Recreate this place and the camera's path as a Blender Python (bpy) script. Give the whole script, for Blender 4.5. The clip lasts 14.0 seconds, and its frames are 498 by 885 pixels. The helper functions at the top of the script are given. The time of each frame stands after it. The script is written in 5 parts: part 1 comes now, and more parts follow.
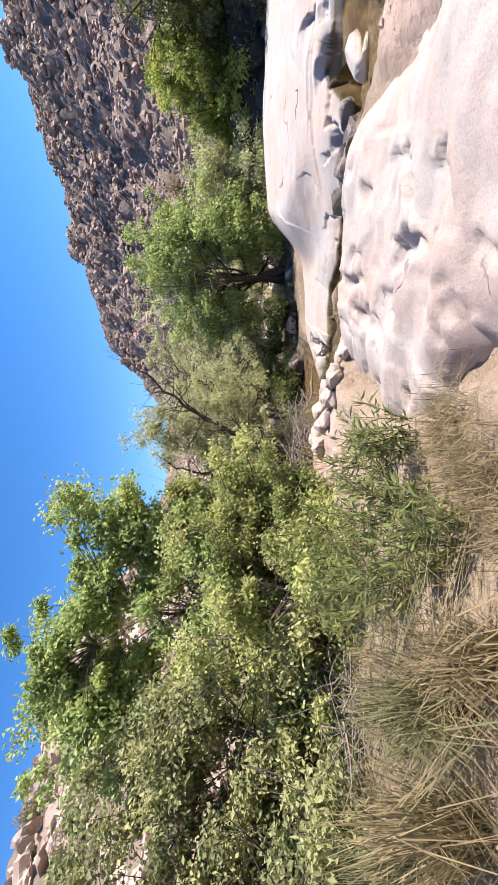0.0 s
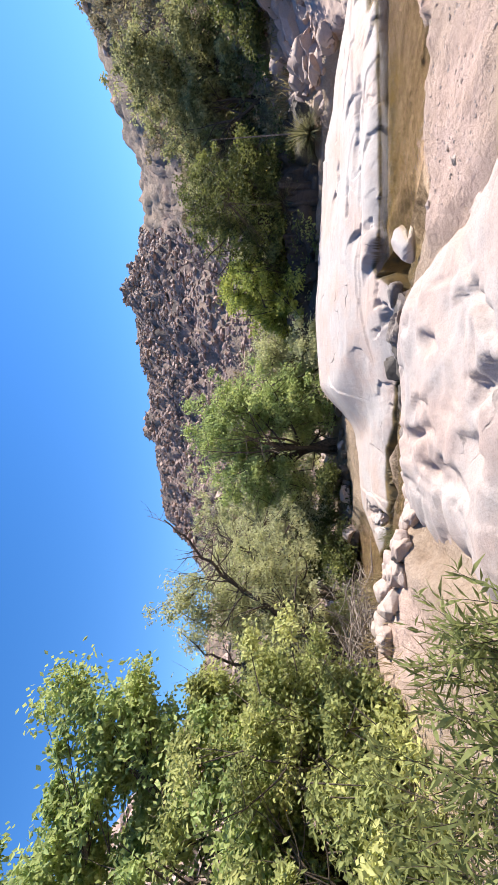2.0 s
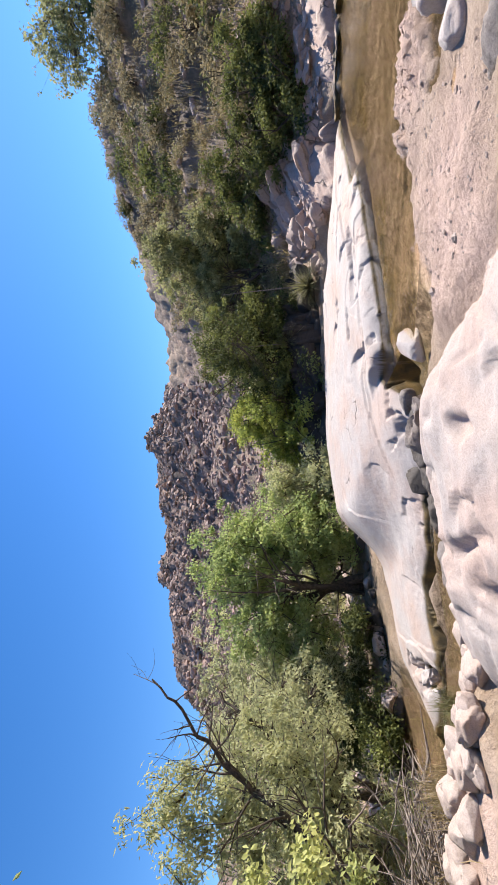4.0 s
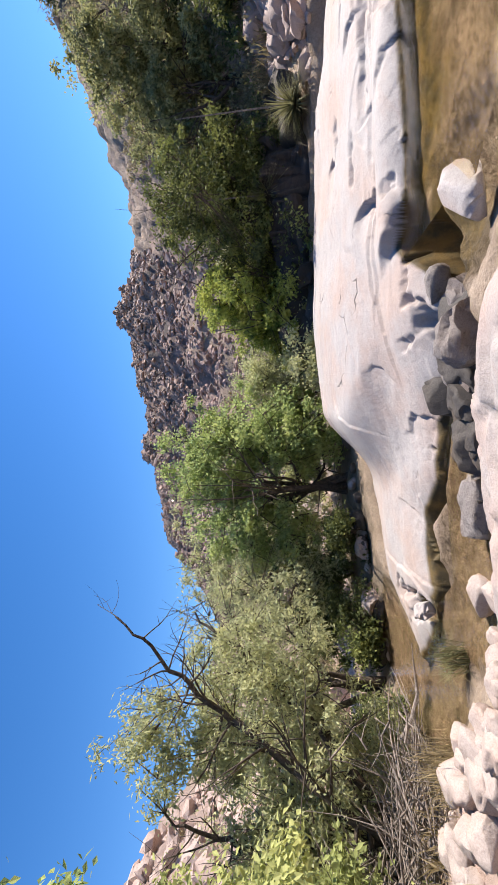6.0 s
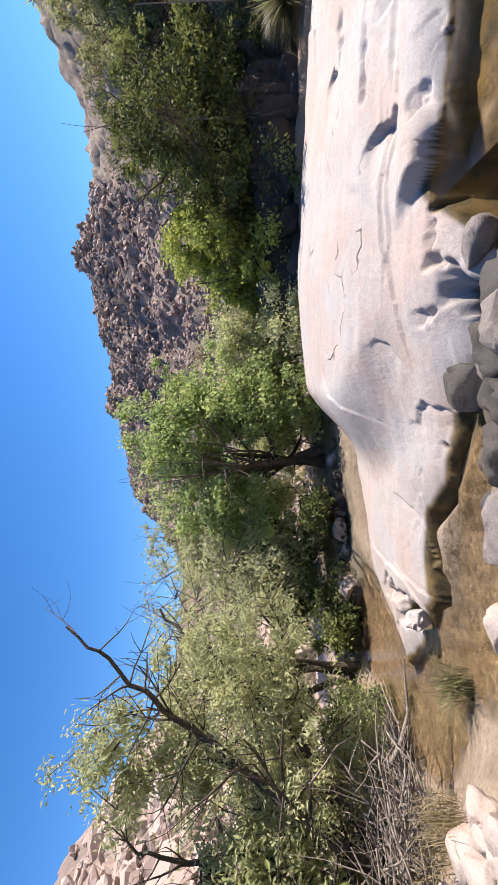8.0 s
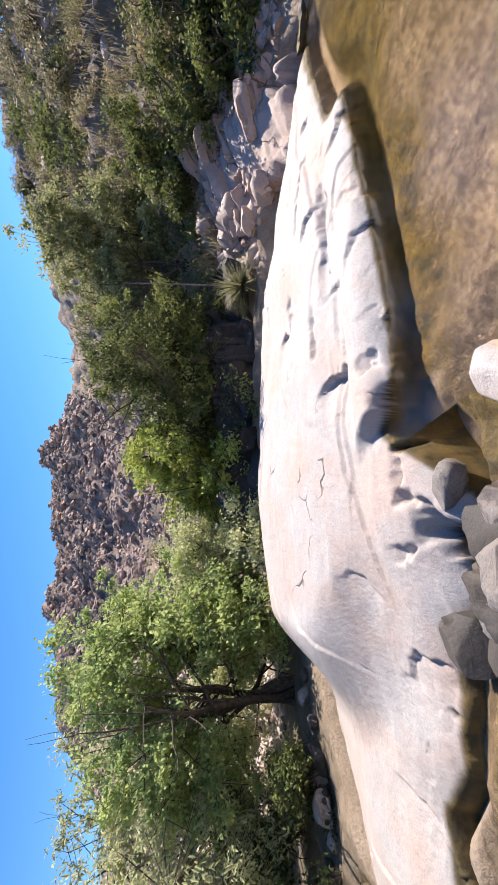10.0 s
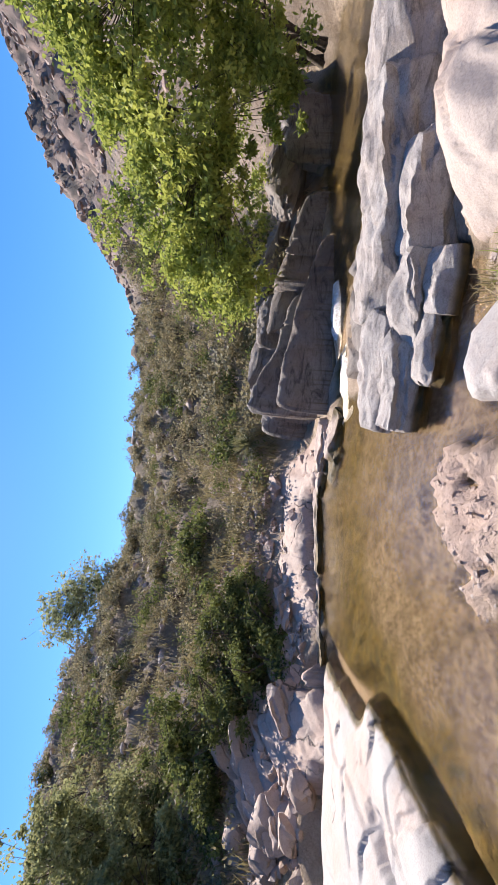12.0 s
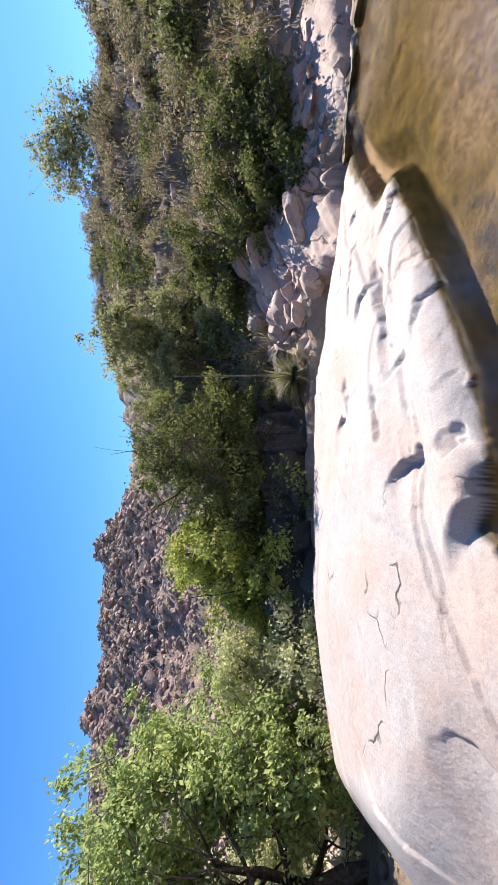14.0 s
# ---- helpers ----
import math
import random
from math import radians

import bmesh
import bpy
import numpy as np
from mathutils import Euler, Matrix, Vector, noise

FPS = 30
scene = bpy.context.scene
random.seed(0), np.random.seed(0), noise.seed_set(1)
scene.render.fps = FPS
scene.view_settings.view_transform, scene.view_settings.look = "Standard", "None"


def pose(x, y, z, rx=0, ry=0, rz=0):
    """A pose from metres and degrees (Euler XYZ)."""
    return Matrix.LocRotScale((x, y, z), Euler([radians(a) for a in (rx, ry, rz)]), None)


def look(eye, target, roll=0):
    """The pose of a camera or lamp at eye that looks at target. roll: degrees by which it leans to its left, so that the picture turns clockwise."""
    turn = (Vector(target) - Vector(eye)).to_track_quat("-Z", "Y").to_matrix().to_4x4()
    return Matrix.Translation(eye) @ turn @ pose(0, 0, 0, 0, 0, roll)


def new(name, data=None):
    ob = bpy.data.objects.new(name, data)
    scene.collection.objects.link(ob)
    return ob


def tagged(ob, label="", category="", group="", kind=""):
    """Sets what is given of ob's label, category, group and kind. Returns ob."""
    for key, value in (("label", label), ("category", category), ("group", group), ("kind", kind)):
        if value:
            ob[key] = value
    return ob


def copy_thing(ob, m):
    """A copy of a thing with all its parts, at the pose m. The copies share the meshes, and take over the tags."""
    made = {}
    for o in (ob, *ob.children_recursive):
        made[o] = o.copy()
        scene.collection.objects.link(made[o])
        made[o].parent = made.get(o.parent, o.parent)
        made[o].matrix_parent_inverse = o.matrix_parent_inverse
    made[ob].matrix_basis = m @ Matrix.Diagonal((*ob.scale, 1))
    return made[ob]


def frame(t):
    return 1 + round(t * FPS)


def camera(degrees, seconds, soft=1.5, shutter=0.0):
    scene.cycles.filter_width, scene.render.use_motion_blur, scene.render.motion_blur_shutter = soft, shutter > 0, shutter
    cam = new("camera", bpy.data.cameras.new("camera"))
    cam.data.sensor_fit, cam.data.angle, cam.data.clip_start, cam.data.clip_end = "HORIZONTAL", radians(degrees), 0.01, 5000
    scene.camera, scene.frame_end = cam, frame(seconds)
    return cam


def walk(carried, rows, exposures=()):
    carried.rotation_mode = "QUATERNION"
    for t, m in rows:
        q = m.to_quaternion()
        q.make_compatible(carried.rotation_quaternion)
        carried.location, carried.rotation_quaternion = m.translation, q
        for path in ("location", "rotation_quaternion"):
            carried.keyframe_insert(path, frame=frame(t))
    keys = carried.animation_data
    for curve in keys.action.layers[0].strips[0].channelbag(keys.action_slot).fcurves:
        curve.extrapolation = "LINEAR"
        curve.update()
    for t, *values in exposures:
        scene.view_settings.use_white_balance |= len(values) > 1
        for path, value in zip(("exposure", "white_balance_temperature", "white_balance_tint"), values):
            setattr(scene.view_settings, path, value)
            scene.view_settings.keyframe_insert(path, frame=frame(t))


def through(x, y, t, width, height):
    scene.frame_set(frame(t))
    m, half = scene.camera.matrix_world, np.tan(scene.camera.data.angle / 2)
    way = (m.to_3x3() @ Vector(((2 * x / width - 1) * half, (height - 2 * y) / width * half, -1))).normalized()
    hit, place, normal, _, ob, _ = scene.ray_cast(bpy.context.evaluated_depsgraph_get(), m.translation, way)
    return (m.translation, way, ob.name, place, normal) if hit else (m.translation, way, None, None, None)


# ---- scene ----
cam = camera(62.2, 14.0)
PATH = [
    (0, (0.546, 0.27, 2.151), (0.494, 2.269, 2.09), -93.5),
    (0.5, (0.676, 0.541, 2.075), (0.675, 2.539, 2.149), -94.7),
    (1, (0.566, 0.79, 2.085), (0.803, 2.77, 2.236), -92.2),
    (1.5, (0.531, 0.993, 2.079), (1.012, 2.928, 2.238), -91.5),
    (2, (0.52, 1.315, 2.04), (1.285, 3.156, 2.195), -91.2),
    (2.5, (0.54, 1.588, 2.046), (1.714, 3.196, 2.232), -94.5),
    (5, (1.19, 2.934, 1.804), (2.538, 4.395, 2.019), -94.1),
    (5.5, (1.732, 3.223, 1.822), (2.819, 4.89, 2.023), -93.9),
    (6, (2.177, 3.494, 1.855), (3.016, 5.303, 2.015), -93.8),
    (6.5, (2.371, 3.74, 1.894), (3.031, 5.627, 1.972), -92.3),
    (7, (2.624, 4.06, 1.941), (3.24, 5.963, 1.962), -92.2),
    (9.5, (3.488, 4.457, 2.064), (4.221, 6.317, 2.113), -95.5),
    (10, (3.685, 4.58, 2.04), (5.075, 6.001, 1.821), -90.9),
    (10.5, (3.77, 4.412, 2.095), (5.65, 5.077, 1.934), -90.0),
    (11, (3.788, 4.206, 2.111), (5.782, 4.047, 2.105), -90.9),
    (11.5, (3.801, 4.173, 2.121), (5.689, 3.514, 2.152), -90.2),
    (12, (3.78, 4.249, 2.12), (5.603, 3.428, 2.103), -86.9),
    (12.5, (3.764, 4.388, 2.073), (5.667, 3.787, 1.935), -84.7),
    (13, (3.94, 4.462, 2.012), (5.929, 4.407, 1.805), -87.9),
    (13.5, (4.048, 4.669, 1.985), (5.957, 5.262, 1.929), -91.6),
    (14, (4.247, 5.133, 1.953), (5.934, 6.206, 1.982), -90.2),
]
walk(cam, [(t, look(eye, target, roll)) for t, eye, target, roll in PATH], [(t, ev + 0.08, 6850, 14) for t, ev in ((0.0, 0.98), (2.5, 0.88), (5.0, 0.73), (7.0, 0.78), (9.5, 0.9), (10.5, 0.98), (12.0, 0.84), (13.5, 0.94), (14.0, 0.94))])

# ---- daylight ----
SUN_AZ, SUN_EL = 96.0, 50.0
world = bpy.data.worlds.new("sky")
scene.world = world
world.use_nodes = True
wt = world.node_tree
sky = wt.nodes.new("ShaderNodeTexSky")
sky.sky_type, sky.sun_disc = "NISHITA", False
sky.sun_elevation, sky.sun_rotation = radians(SUN_EL), radians(SUN_AZ)
sky.altitude, sky.air_density, sky.dust_density, sky.ozone_density = 400, 1.0, 0.1, 3.5
tint = wt.nodes.new("ShaderNodeHueSaturation")
tint.inputs["Saturation"].default_value = 1.3
tint.inputs["Hue"].default_value = 0.505
wt.links.new(sky.outputs[0], tint.inputs["Color"])
wt.links.new(tint.outputs[0], wt.nodes["Background"].inputs[0])
wt.nodes["Background"].inputs[1].default_value = 0.128
sun = new("sun", bpy.data.lights.new("sun", "SUN"))
sun.data.energy, sun.data.angle, sun.data.color = 5.0, radians(0.5), (1.0, 0.93, 0.85)
sun_dir = Vector((math.sin(radians(SUN_AZ)) * math.cos(radians(SUN_EL)), math.cos(radians(SUN_AZ)) * math.cos(radians(SUN_EL)), math.sin(radians(SUN_EL))))
sun.matrix_world = look(tuple(sun_dir * 60), (0, 0, 0))


# ---- numeric noise ----
def hash2(ix, iy, seed=0):
    h = (ix.astype(np.int64) * 374761393 + iy.astype(np.int64) * 668265263 + seed * 974634777) & 0xFFFFFFFF
    h = ((h ^ (h >> 13)) * 1274126177) & 0xFFFFFFFF
    return ((h ^ (h >> 16)) & 0xFFFFFF) / float(0xFFFFFF)


def vnoise(x, y, seed=0):
    ix, iy = np.floor(x), np.floor(y)
    fx, fy = x - ix, y - iy
    fx, fy = fx * fx * fx * (fx * (fx * 6 - 15) + 10), fy * fy * fy * (fy * (fy * 6 - 15) + 10)
    a, b = hash2(ix, iy, seed), hash2(ix + 1, iy, seed)
    c, d = hash2(ix, iy + 1, seed), hash2(ix + 1, iy + 1, seed)
    return (a + (b - a) * fx) * (1 - fy) + (c + (d - c) * fx) * fy - 0.5


def fbm(x, y, octaves=4, seed=0, gain=0.5):
    total, amp = 0.0, 1.0
    for o in range(octaves):
        c, d = math.cos(0.6 + 1.1 * o), math.sin(0.6 + 1.1 * o)
        total = total + amp * vnoise((x * c - y * d) * 2.03 ** o + 17.3 * o, (x * d + y * c) * 2.03 ** o - 9.1 * o, seed + o)
        amp *= gain
    return total


def cells(x, y, seed=0):
    """Distance to the nearest feature point, the gap to the second, and that point's random number."""
    ix, iy = np.floor(x), np.floor(y)
    f1, f2, who = np.full(x.shape, 9.0), np.full(x.shape, 9.0), np.zeros(x.shape)
    for dx in (-1, 0, 1):
        for dy in (-1, 0, 1):
            cx, cy = ix + dx, iy + dy
            d = np.hypot(cx + hash2(cx, cy, seed) - x, cy + hash2(cx, cy, seed + 7) - y)
            near = d < f1
            f2 = np.where(near, f1, np.minimum(f2, d))
            who = np.where(near, hash2(cx, cy, seed + 13), who)
            f1 = np.where(near, d, f1)
    return f1, f2 - f1, who


def ss(a, b, v):
    t = np.clip((v - a) / (b - a), 0, 1)
    return t * t * (3 - 2 * t)


def inside(x, y, poly):
    """Signed distance to a closed outline in plan, positive inside."""
    best, odd = np.full(x.shape, 1e9), np.zeros(x.shape, bool)
    for (ax, ay), (bx, by) in zip(poly, poly[1:] + poly[:1]):
        ex, ey = bx - ax, by - ay
        t = np.clip(((x - ax) * ex + (y - ay) * ey) / (ex * ex + ey * ey), 0, 1)
        best = np.minimum(best, np.hypot(x - ax - t * ex, y - ay - t * ey))
        cross = (ay > y) != (by > y)
        with np.errstate(divide="ignore", invalid="ignore"):
            odd ^= cross & (x < (bx - ax) * (y - ay) / (by - ay if by != ay else 1e-9) + ax)
    return np.where(odd, best, -best)


# the stream runs along s; n points across it to the far side
def sn(s, n):
    return (2.4 + 0.853 * s + 0.522 * n, 10.5 - 0.522 * s + 0.853 * n)


def to_sn(x, y):
    dx, dy = x - 2.4, y - 10.5
    return 0.853 * dx - 0.522 * dy, 0.522 * dx + 0.853 * dy


# ---- meshes ----
def mesh_np(name, verts, faces, smooth=True, attrs=None):
    """A mesh from arrays; faces all have the same number of corners."""
    verts, faces = np.asarray(verts, np.float32), np.asarray(faces, np.int32)
    me = bpy.data.meshes.new(name)
    me.vertices.add(len(verts))
    me.vertices.foreach_set("co", verts.ravel())
    k = faces.shape[1]
    me.loops.add(faces.size)
    me.loops.foreach_set("vertex_index", faces.ravel())
    me.polygons.add(len(faces))
    me.polygons.foreach_set("loop_start", np.arange(len(faces), dtype=np.int32) * k)
    me.polygons.foreach_set("loop_total", np.full(len(faces), k, np.int32))
    me.polygons.foreach_set("use_smooth", np.full(len(faces), smooth))
    for key, values in (attrs or {}).items():
        me.attributes.new(key, "FLOAT", "POINT").data.foreach_set("value", np.asarray(values, np.float32).ravel())
    me.update(calc_edges=True)
    me.validate()
    return me


def grid_faces(rows, cols, wrap=False):
    i = np.arange(rows * cols).reshape(rows, cols)
    if wrap:
        i = np.concatenate([i, i[:, :1]], 1)
    return np.stack([i[:-1, :-1], i[:-1, 1:], i[1:, 1:], i[1:, :-1]], -1).reshape(-1, 4)


def thing(name, me, mat, parent=None, label="", category="", group="", kind=""):
    ob = new(name, me)
    me.materials.append(mat)
    if parent is not None:
        ob.parent = parent
    return tagged(ob, label, category, group, kind)


# ---- materials ----
class Mat:
    """A node material with short ways to add noise, ramps and mixes."""

    def __init__(self, name, rough=0.8):
        self.m = bpy.data.materials.new(name)
        self.m.use_nodes = True
        self.t = self.m.node_tree
        self.b = self.t.nodes["Principled BSDF"]
        self.b.inputs["Roughness"].default_value = rough
        self.co = self.t.nodes.new("ShaderNodeTexCoord").outputs["Object"]

    def link(self, a, b):
        self.t.links.new(a, b)

    def noise(self, scale, detail=6, rough=0.6, stretch=None, turn=0, distort=0.0):
        co = self.co
        if stretch:
            mp = self.t.nodes.new("ShaderNodeMapping")
            mp.inputs["Scale"].default_value = stretch
            mp.inputs["Rotation"].default_value = (0, 0, radians(turn))
            self.link(co, mp.inputs[0])
            co = mp.outputs[0]
        n = self.t.nodes.new("ShaderNodeTexNoise")
        n.inputs["Scale"].default_value, n.inputs["Detail"].default_value = scale, detail
        n.inputs["Roughness"].default_value, n.inputs["Distortion"].default_value = rough, distort
        self.link(co, n.inputs["Vector"])
        return n.outputs["Fac"]

    def voronoi(self, scale, feature="F1", out="Distance"):
        n = self.t.nodes.new("ShaderNodeTexVoronoi")
        n.feature = feature
        n.inputs["Scale"].default_value = scale
        self.link(self.co, n.inputs["Vector"])
        return n.outputs[out]

    def attr(self, name):
        n = self.t.nodes.new("ShaderNodeAttribute")
        n.attribute_name = name
        return n.outputs["Fac"]

    def island(self):
        return self.t.nodes.new("ShaderNodeNewGeometry").outputs["Random Per Island"]

    def each(self):
        return self.t.nodes.new("ShaderNodeObjectInfo").outputs["Random"]

    def ramp(self, fac, *stops):
        r = self.t.nodes.new("ShaderNodeValToRGB")
        while len(r.color_ramp.elements) < len(stops):
            r.color_ramp.elements.new(0.5)
        for e, (p, c) in zip(r.color_ramp.elements, stops):
            e.position = p
            e.color = (c, c, c, 1) if isinstance(c, (int, float)) else (*c, 1)
        self.link(fac, r.inputs[0])
        return r.outputs[0]

    def mix(self, fac, a, b, how="MIX"):
        n = self.t.nodes.new("ShaderNodeMix")
        n.data_type, n.blend_type = "RGBA", how
        for sock, v in ((n.inputs[0], fac), (n.inputs[6], a), (n.inputs[7], b)):
            if isinstance(v, (int, float)):
                sock.default_value = v
            elif isinstance(v, tuple):
                sock.default_value = (*v, 1)
            else:
                self.link(v, sock)
        return n.outputs[2]

    def color(self, c):
        if isinstance(c, tuple):
            self.b.inputs["Base Color"].default_value = (*c, 1)
        else:
            self.link(c, self.b.inputs["Base Color"])
        return self

    def bump(self, fac, strength=0.5, dist=0.05):
        n = self.t.nodes.new("ShaderNodeBump")
        n.inputs["Strength"].default_value, n.inputs["Distance"].default_value = strength, dist
        self.link(fac, n.inputs["Height"])
        if self.b.inputs["Normal"].links:
            self.link(self.b.inputs["Normal"].links[0].from_socket, n.inputs["Normal"])
        self.link(n.outputs[0], self.b.inputs["Normal"])
        return self


def granite(name, light, pink, dark, stain=0.5, streak=True, bedding=False, crazed=0.60):
    m = Mat(name, 0.75)
    c = m.mix(m.ramp(m.noise(0.9, 5), (0.42, 0.0), (0.62, 1.0)), light, pink)
    if streak:
        c = m.mix(m.ramp(m.noise(1.6, 6, 0.65, (0.5, 4.0, 1.0), 31), (0.56, 0.0), (0.72, stain)), c, pink)
        c = m.mix(m.ramp(m.noise(1.1, 7, 0.7, (0.45, 3.0, 2.0), 31, 0.6), (0.62, 0.0), (0.74, 0.55)), c, dark)
    if bedding:
        beds = m.noise(1.4, 8, 0.75, (0.9, 0.9, 3.4), 0, 1.4)
        c = m.mix(m.ramp(beds, (0.5, 0.0), (0.66, 0.9)), c, dark)
        m.bump(beds, 0.6, 0.10)
    c = m.mix(m.ramp(m.noise(7.0, 8, 0.75), (0.5, 0.0), (0.75, 0.4)), c, dark)
    c = m.mix(m.ramp(m.noise(21.0, 6, 0.7, None, 0, 0.4), (0.56, 0.0), (0.68, 0.38)), c, dark)
    warp = m.t.nodes.new("ShaderNodeMixRGB")
    warp.inputs[0].default_value = 0.5
    wn = m.t.nodes.new("ShaderNodeTexNoise")
    wn.inputs["Scale"].default_value, wn.inputs["Detail"].default_value = 1.1, 9
    m.link(m.co, wn.inputs["Vector"])
    m.link(m.co, warp.inputs[1])
    m.link(wn.outputs["Color"], warp.inputs[2])
    edge = m.t.nodes.new("ShaderNodeTexVoronoi")
    edge.feature = "DISTANCE_TO_EDGE"
    edge.inputs["Scale"].default_value = 1.5
    m.link(warp.outputs[0], edge.inputs["Vector"])
    lines = m.ramp(edge.outputs["Distance"], (0.0, 0.9), (0.016, 0.0))
    some = m.ramp(m.noise(0.8, 4), (crazed, 0.0), (crazed + 0.08, 1.0))
    lines = m.mix(1.0, lines, some, "MULTIPLY")
    c = m.mix(lines, c, (0.05, 0.045, 0.04))
    c = m.mix(m.ramp(m.noise(70, 3, 0.6), (0.35, 0.22), (0.55, 0.0)), c, dark, "MULTIPLY")
    c = m.mix(m.attr("wet"), c, m.mix(m.ramp(m.noise(4, 5), (0.4, 0.0), (0.6, 1.0)), (0.05, 0.038, 0.013), (0.125, 0.082, 0.022)))
    m.color(c)
    m.bump(m.mix(lines, (1.0, 1.0, 1.0), (0.0, 0.0, 0.0)), 0.8, 0.03).bump(m.noise(2.2, 10, 0.72), 0.38, 0.08).bump(m.noise(9, 8, 0.65), 0.3, 0.03).bump(m.noise(45, 5, 0.65), 0.14, 0.008)
    return m.m


M_SLAB = granite("white_granite", (0.415, 0.392, 0.373), (0.43, 0.345, 0.297), (0.25, 0.23, 0.215), 0.6)
M_NEAR = granite("pinkish_grey_granite", (0.40, 0.365, 0.34), (0.42, 0.33, 0.285), (0.22, 0.2, 0.185), 0.6)
M_BOULDER = granite("pale_boulder", (0.43, 0.365, 0.32), (0.43, 0.32, 0.26), (0.24, 0.2, 0.18), streak=False, crazed=0.47)
# Wet rock, with the shade of the deep channel put into its colour too.
M_DARKROCK = granite("wet_shade_dark_rock", (0.06, 0.054, 0.048), (0.10, 0.078, 0.055), (0.022, 0.02, 0.018), streak=False)
M_LEDGE = granite("weathered_ledge", (0.25, 0.225, 0.205), (0.19, 0.148, 0.122), (0.045, 0.038, 0.034), 0.6, bedding=True)
M_GREY = granite("grey_streaked_granite", (0.42, 0.39, 0.365), (0.34, 0.28, 0.24), (0.07, 0.06, 0.055), 0.6, bedding=True)
# Wall rock: its shade is put into a near-black base colour.
M_SHADE_DARK = granite("shade_darkened_rock", (0.055, 0.047, 0.041), (0.07, 0.053, 0.041), (0.025, 0.022, 0.02), 0.6, bedding=True)
M_HILLROCK = granite("pink_hill_rock", (0.43, 0.34, 0.29), (0.46, 0.33, 0.265), (0.12, 0.095, 0.08), streak=False, crazed=0.47)
M_CLIFF = granite("brown_cliff_rock", (0.26, 0.195, 0.165), (0.41, 0.275, 0.215), (0.10, 0.084, 0.076), streak=False)


def ground_material():
    m = Mat("valley_ground", 0.9)
    soil = m.mix(m.ramp(m.noise(1.5, 8, 0.7), (0.35, 0.0), (0.65, 1.0)), (0.34, 0.25, 0.17), (0.52, 0.42, 0.32))
    soil = m.mix(m.ramp(m.noise(25, 5, 0.7), (0.45, 0.0), (0.7, 0.6)), soil, (0.20, 0.15, 0.11))
    sand = m.mix(m.ramp(m.noise(3, 8, 0.7), (0.4, 0.0), (0.65, 1.0)), (0.60, 0.455, 0.38), (0.45, 0.33, 0.265))
    bed = m.mix(m.ramp(m.noise(2.2, 7, 0.7), (0.38, 0.0), (0.6, 1.0)), (0.235, 0.178, 0.118), (0.17, 0.125, 0.078))
    bed = m.mix(m.ramp(m.noise(0.7, 4, 0.6), (0.5, 0.0), (0.7, 1.0)), bed, (0.28, 0.21, 0.145))
    bed = m.mix(m.ramp(m.noise(1.3, 6, 0.7), (0.57, 0.0), (0.70, 0.35)), bed, (0.25, 0.15, 0.06))
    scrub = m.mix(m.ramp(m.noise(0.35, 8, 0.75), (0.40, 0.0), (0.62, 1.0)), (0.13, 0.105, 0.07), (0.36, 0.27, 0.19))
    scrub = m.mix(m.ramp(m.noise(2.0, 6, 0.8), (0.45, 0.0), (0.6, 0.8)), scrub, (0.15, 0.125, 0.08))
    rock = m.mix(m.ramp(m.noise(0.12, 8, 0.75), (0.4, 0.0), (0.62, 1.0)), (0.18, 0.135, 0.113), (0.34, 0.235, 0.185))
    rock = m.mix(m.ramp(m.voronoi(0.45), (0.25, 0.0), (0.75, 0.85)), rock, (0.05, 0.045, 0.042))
    bed = m.mix(m.ramp(m.noise(11, 6, 0.7), (0.42, 0.0), (0.62, 0.55)), bed, (0.10, 0.068, 0.03))
    bed = m.mix(m.ramp(m.noise(9, 6, 0.65, (1.0, 2.4, 1.0), 50), (0.48, 0.0), (0.56, 0.75)), bed, (0.095, 0.066, 0.036))
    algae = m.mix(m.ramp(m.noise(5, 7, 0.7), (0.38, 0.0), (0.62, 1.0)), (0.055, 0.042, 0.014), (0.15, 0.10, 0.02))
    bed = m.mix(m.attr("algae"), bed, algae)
    c = m.mix(m.attr("sand"), soil, sand)
    c = m.mix(m.attr("bed"), c, bed)
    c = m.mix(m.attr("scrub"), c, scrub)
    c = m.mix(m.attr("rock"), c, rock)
    m.color(c)
    m.bump(m.noise(9, 9, 0.7), 0.6, 0.06).bump(m.noise(0.6, 9, 0.8), 0.7, 0.6)
    return m.m


M_GROUND = ground_material()


def water_material():
    m = Mat("shallow_creek_water", 0.02)
    m.b.inputs["Transmission Weight"].default_value = 1.0
    m.b.inputs["IOR"].default_value = 1.31
    m.color((0.88, 0.785, 0.62))
    m.bump(m.noise(5, 3, 0.5, (1.0, 2.6, 1.0), 31), 0.09, 0.04).bump(m.noise(22, 3, 0.55, (1.0, 2.0, 1.0), 31), 0.2, 0.012)
    return m.m


M_WATER = water_material()


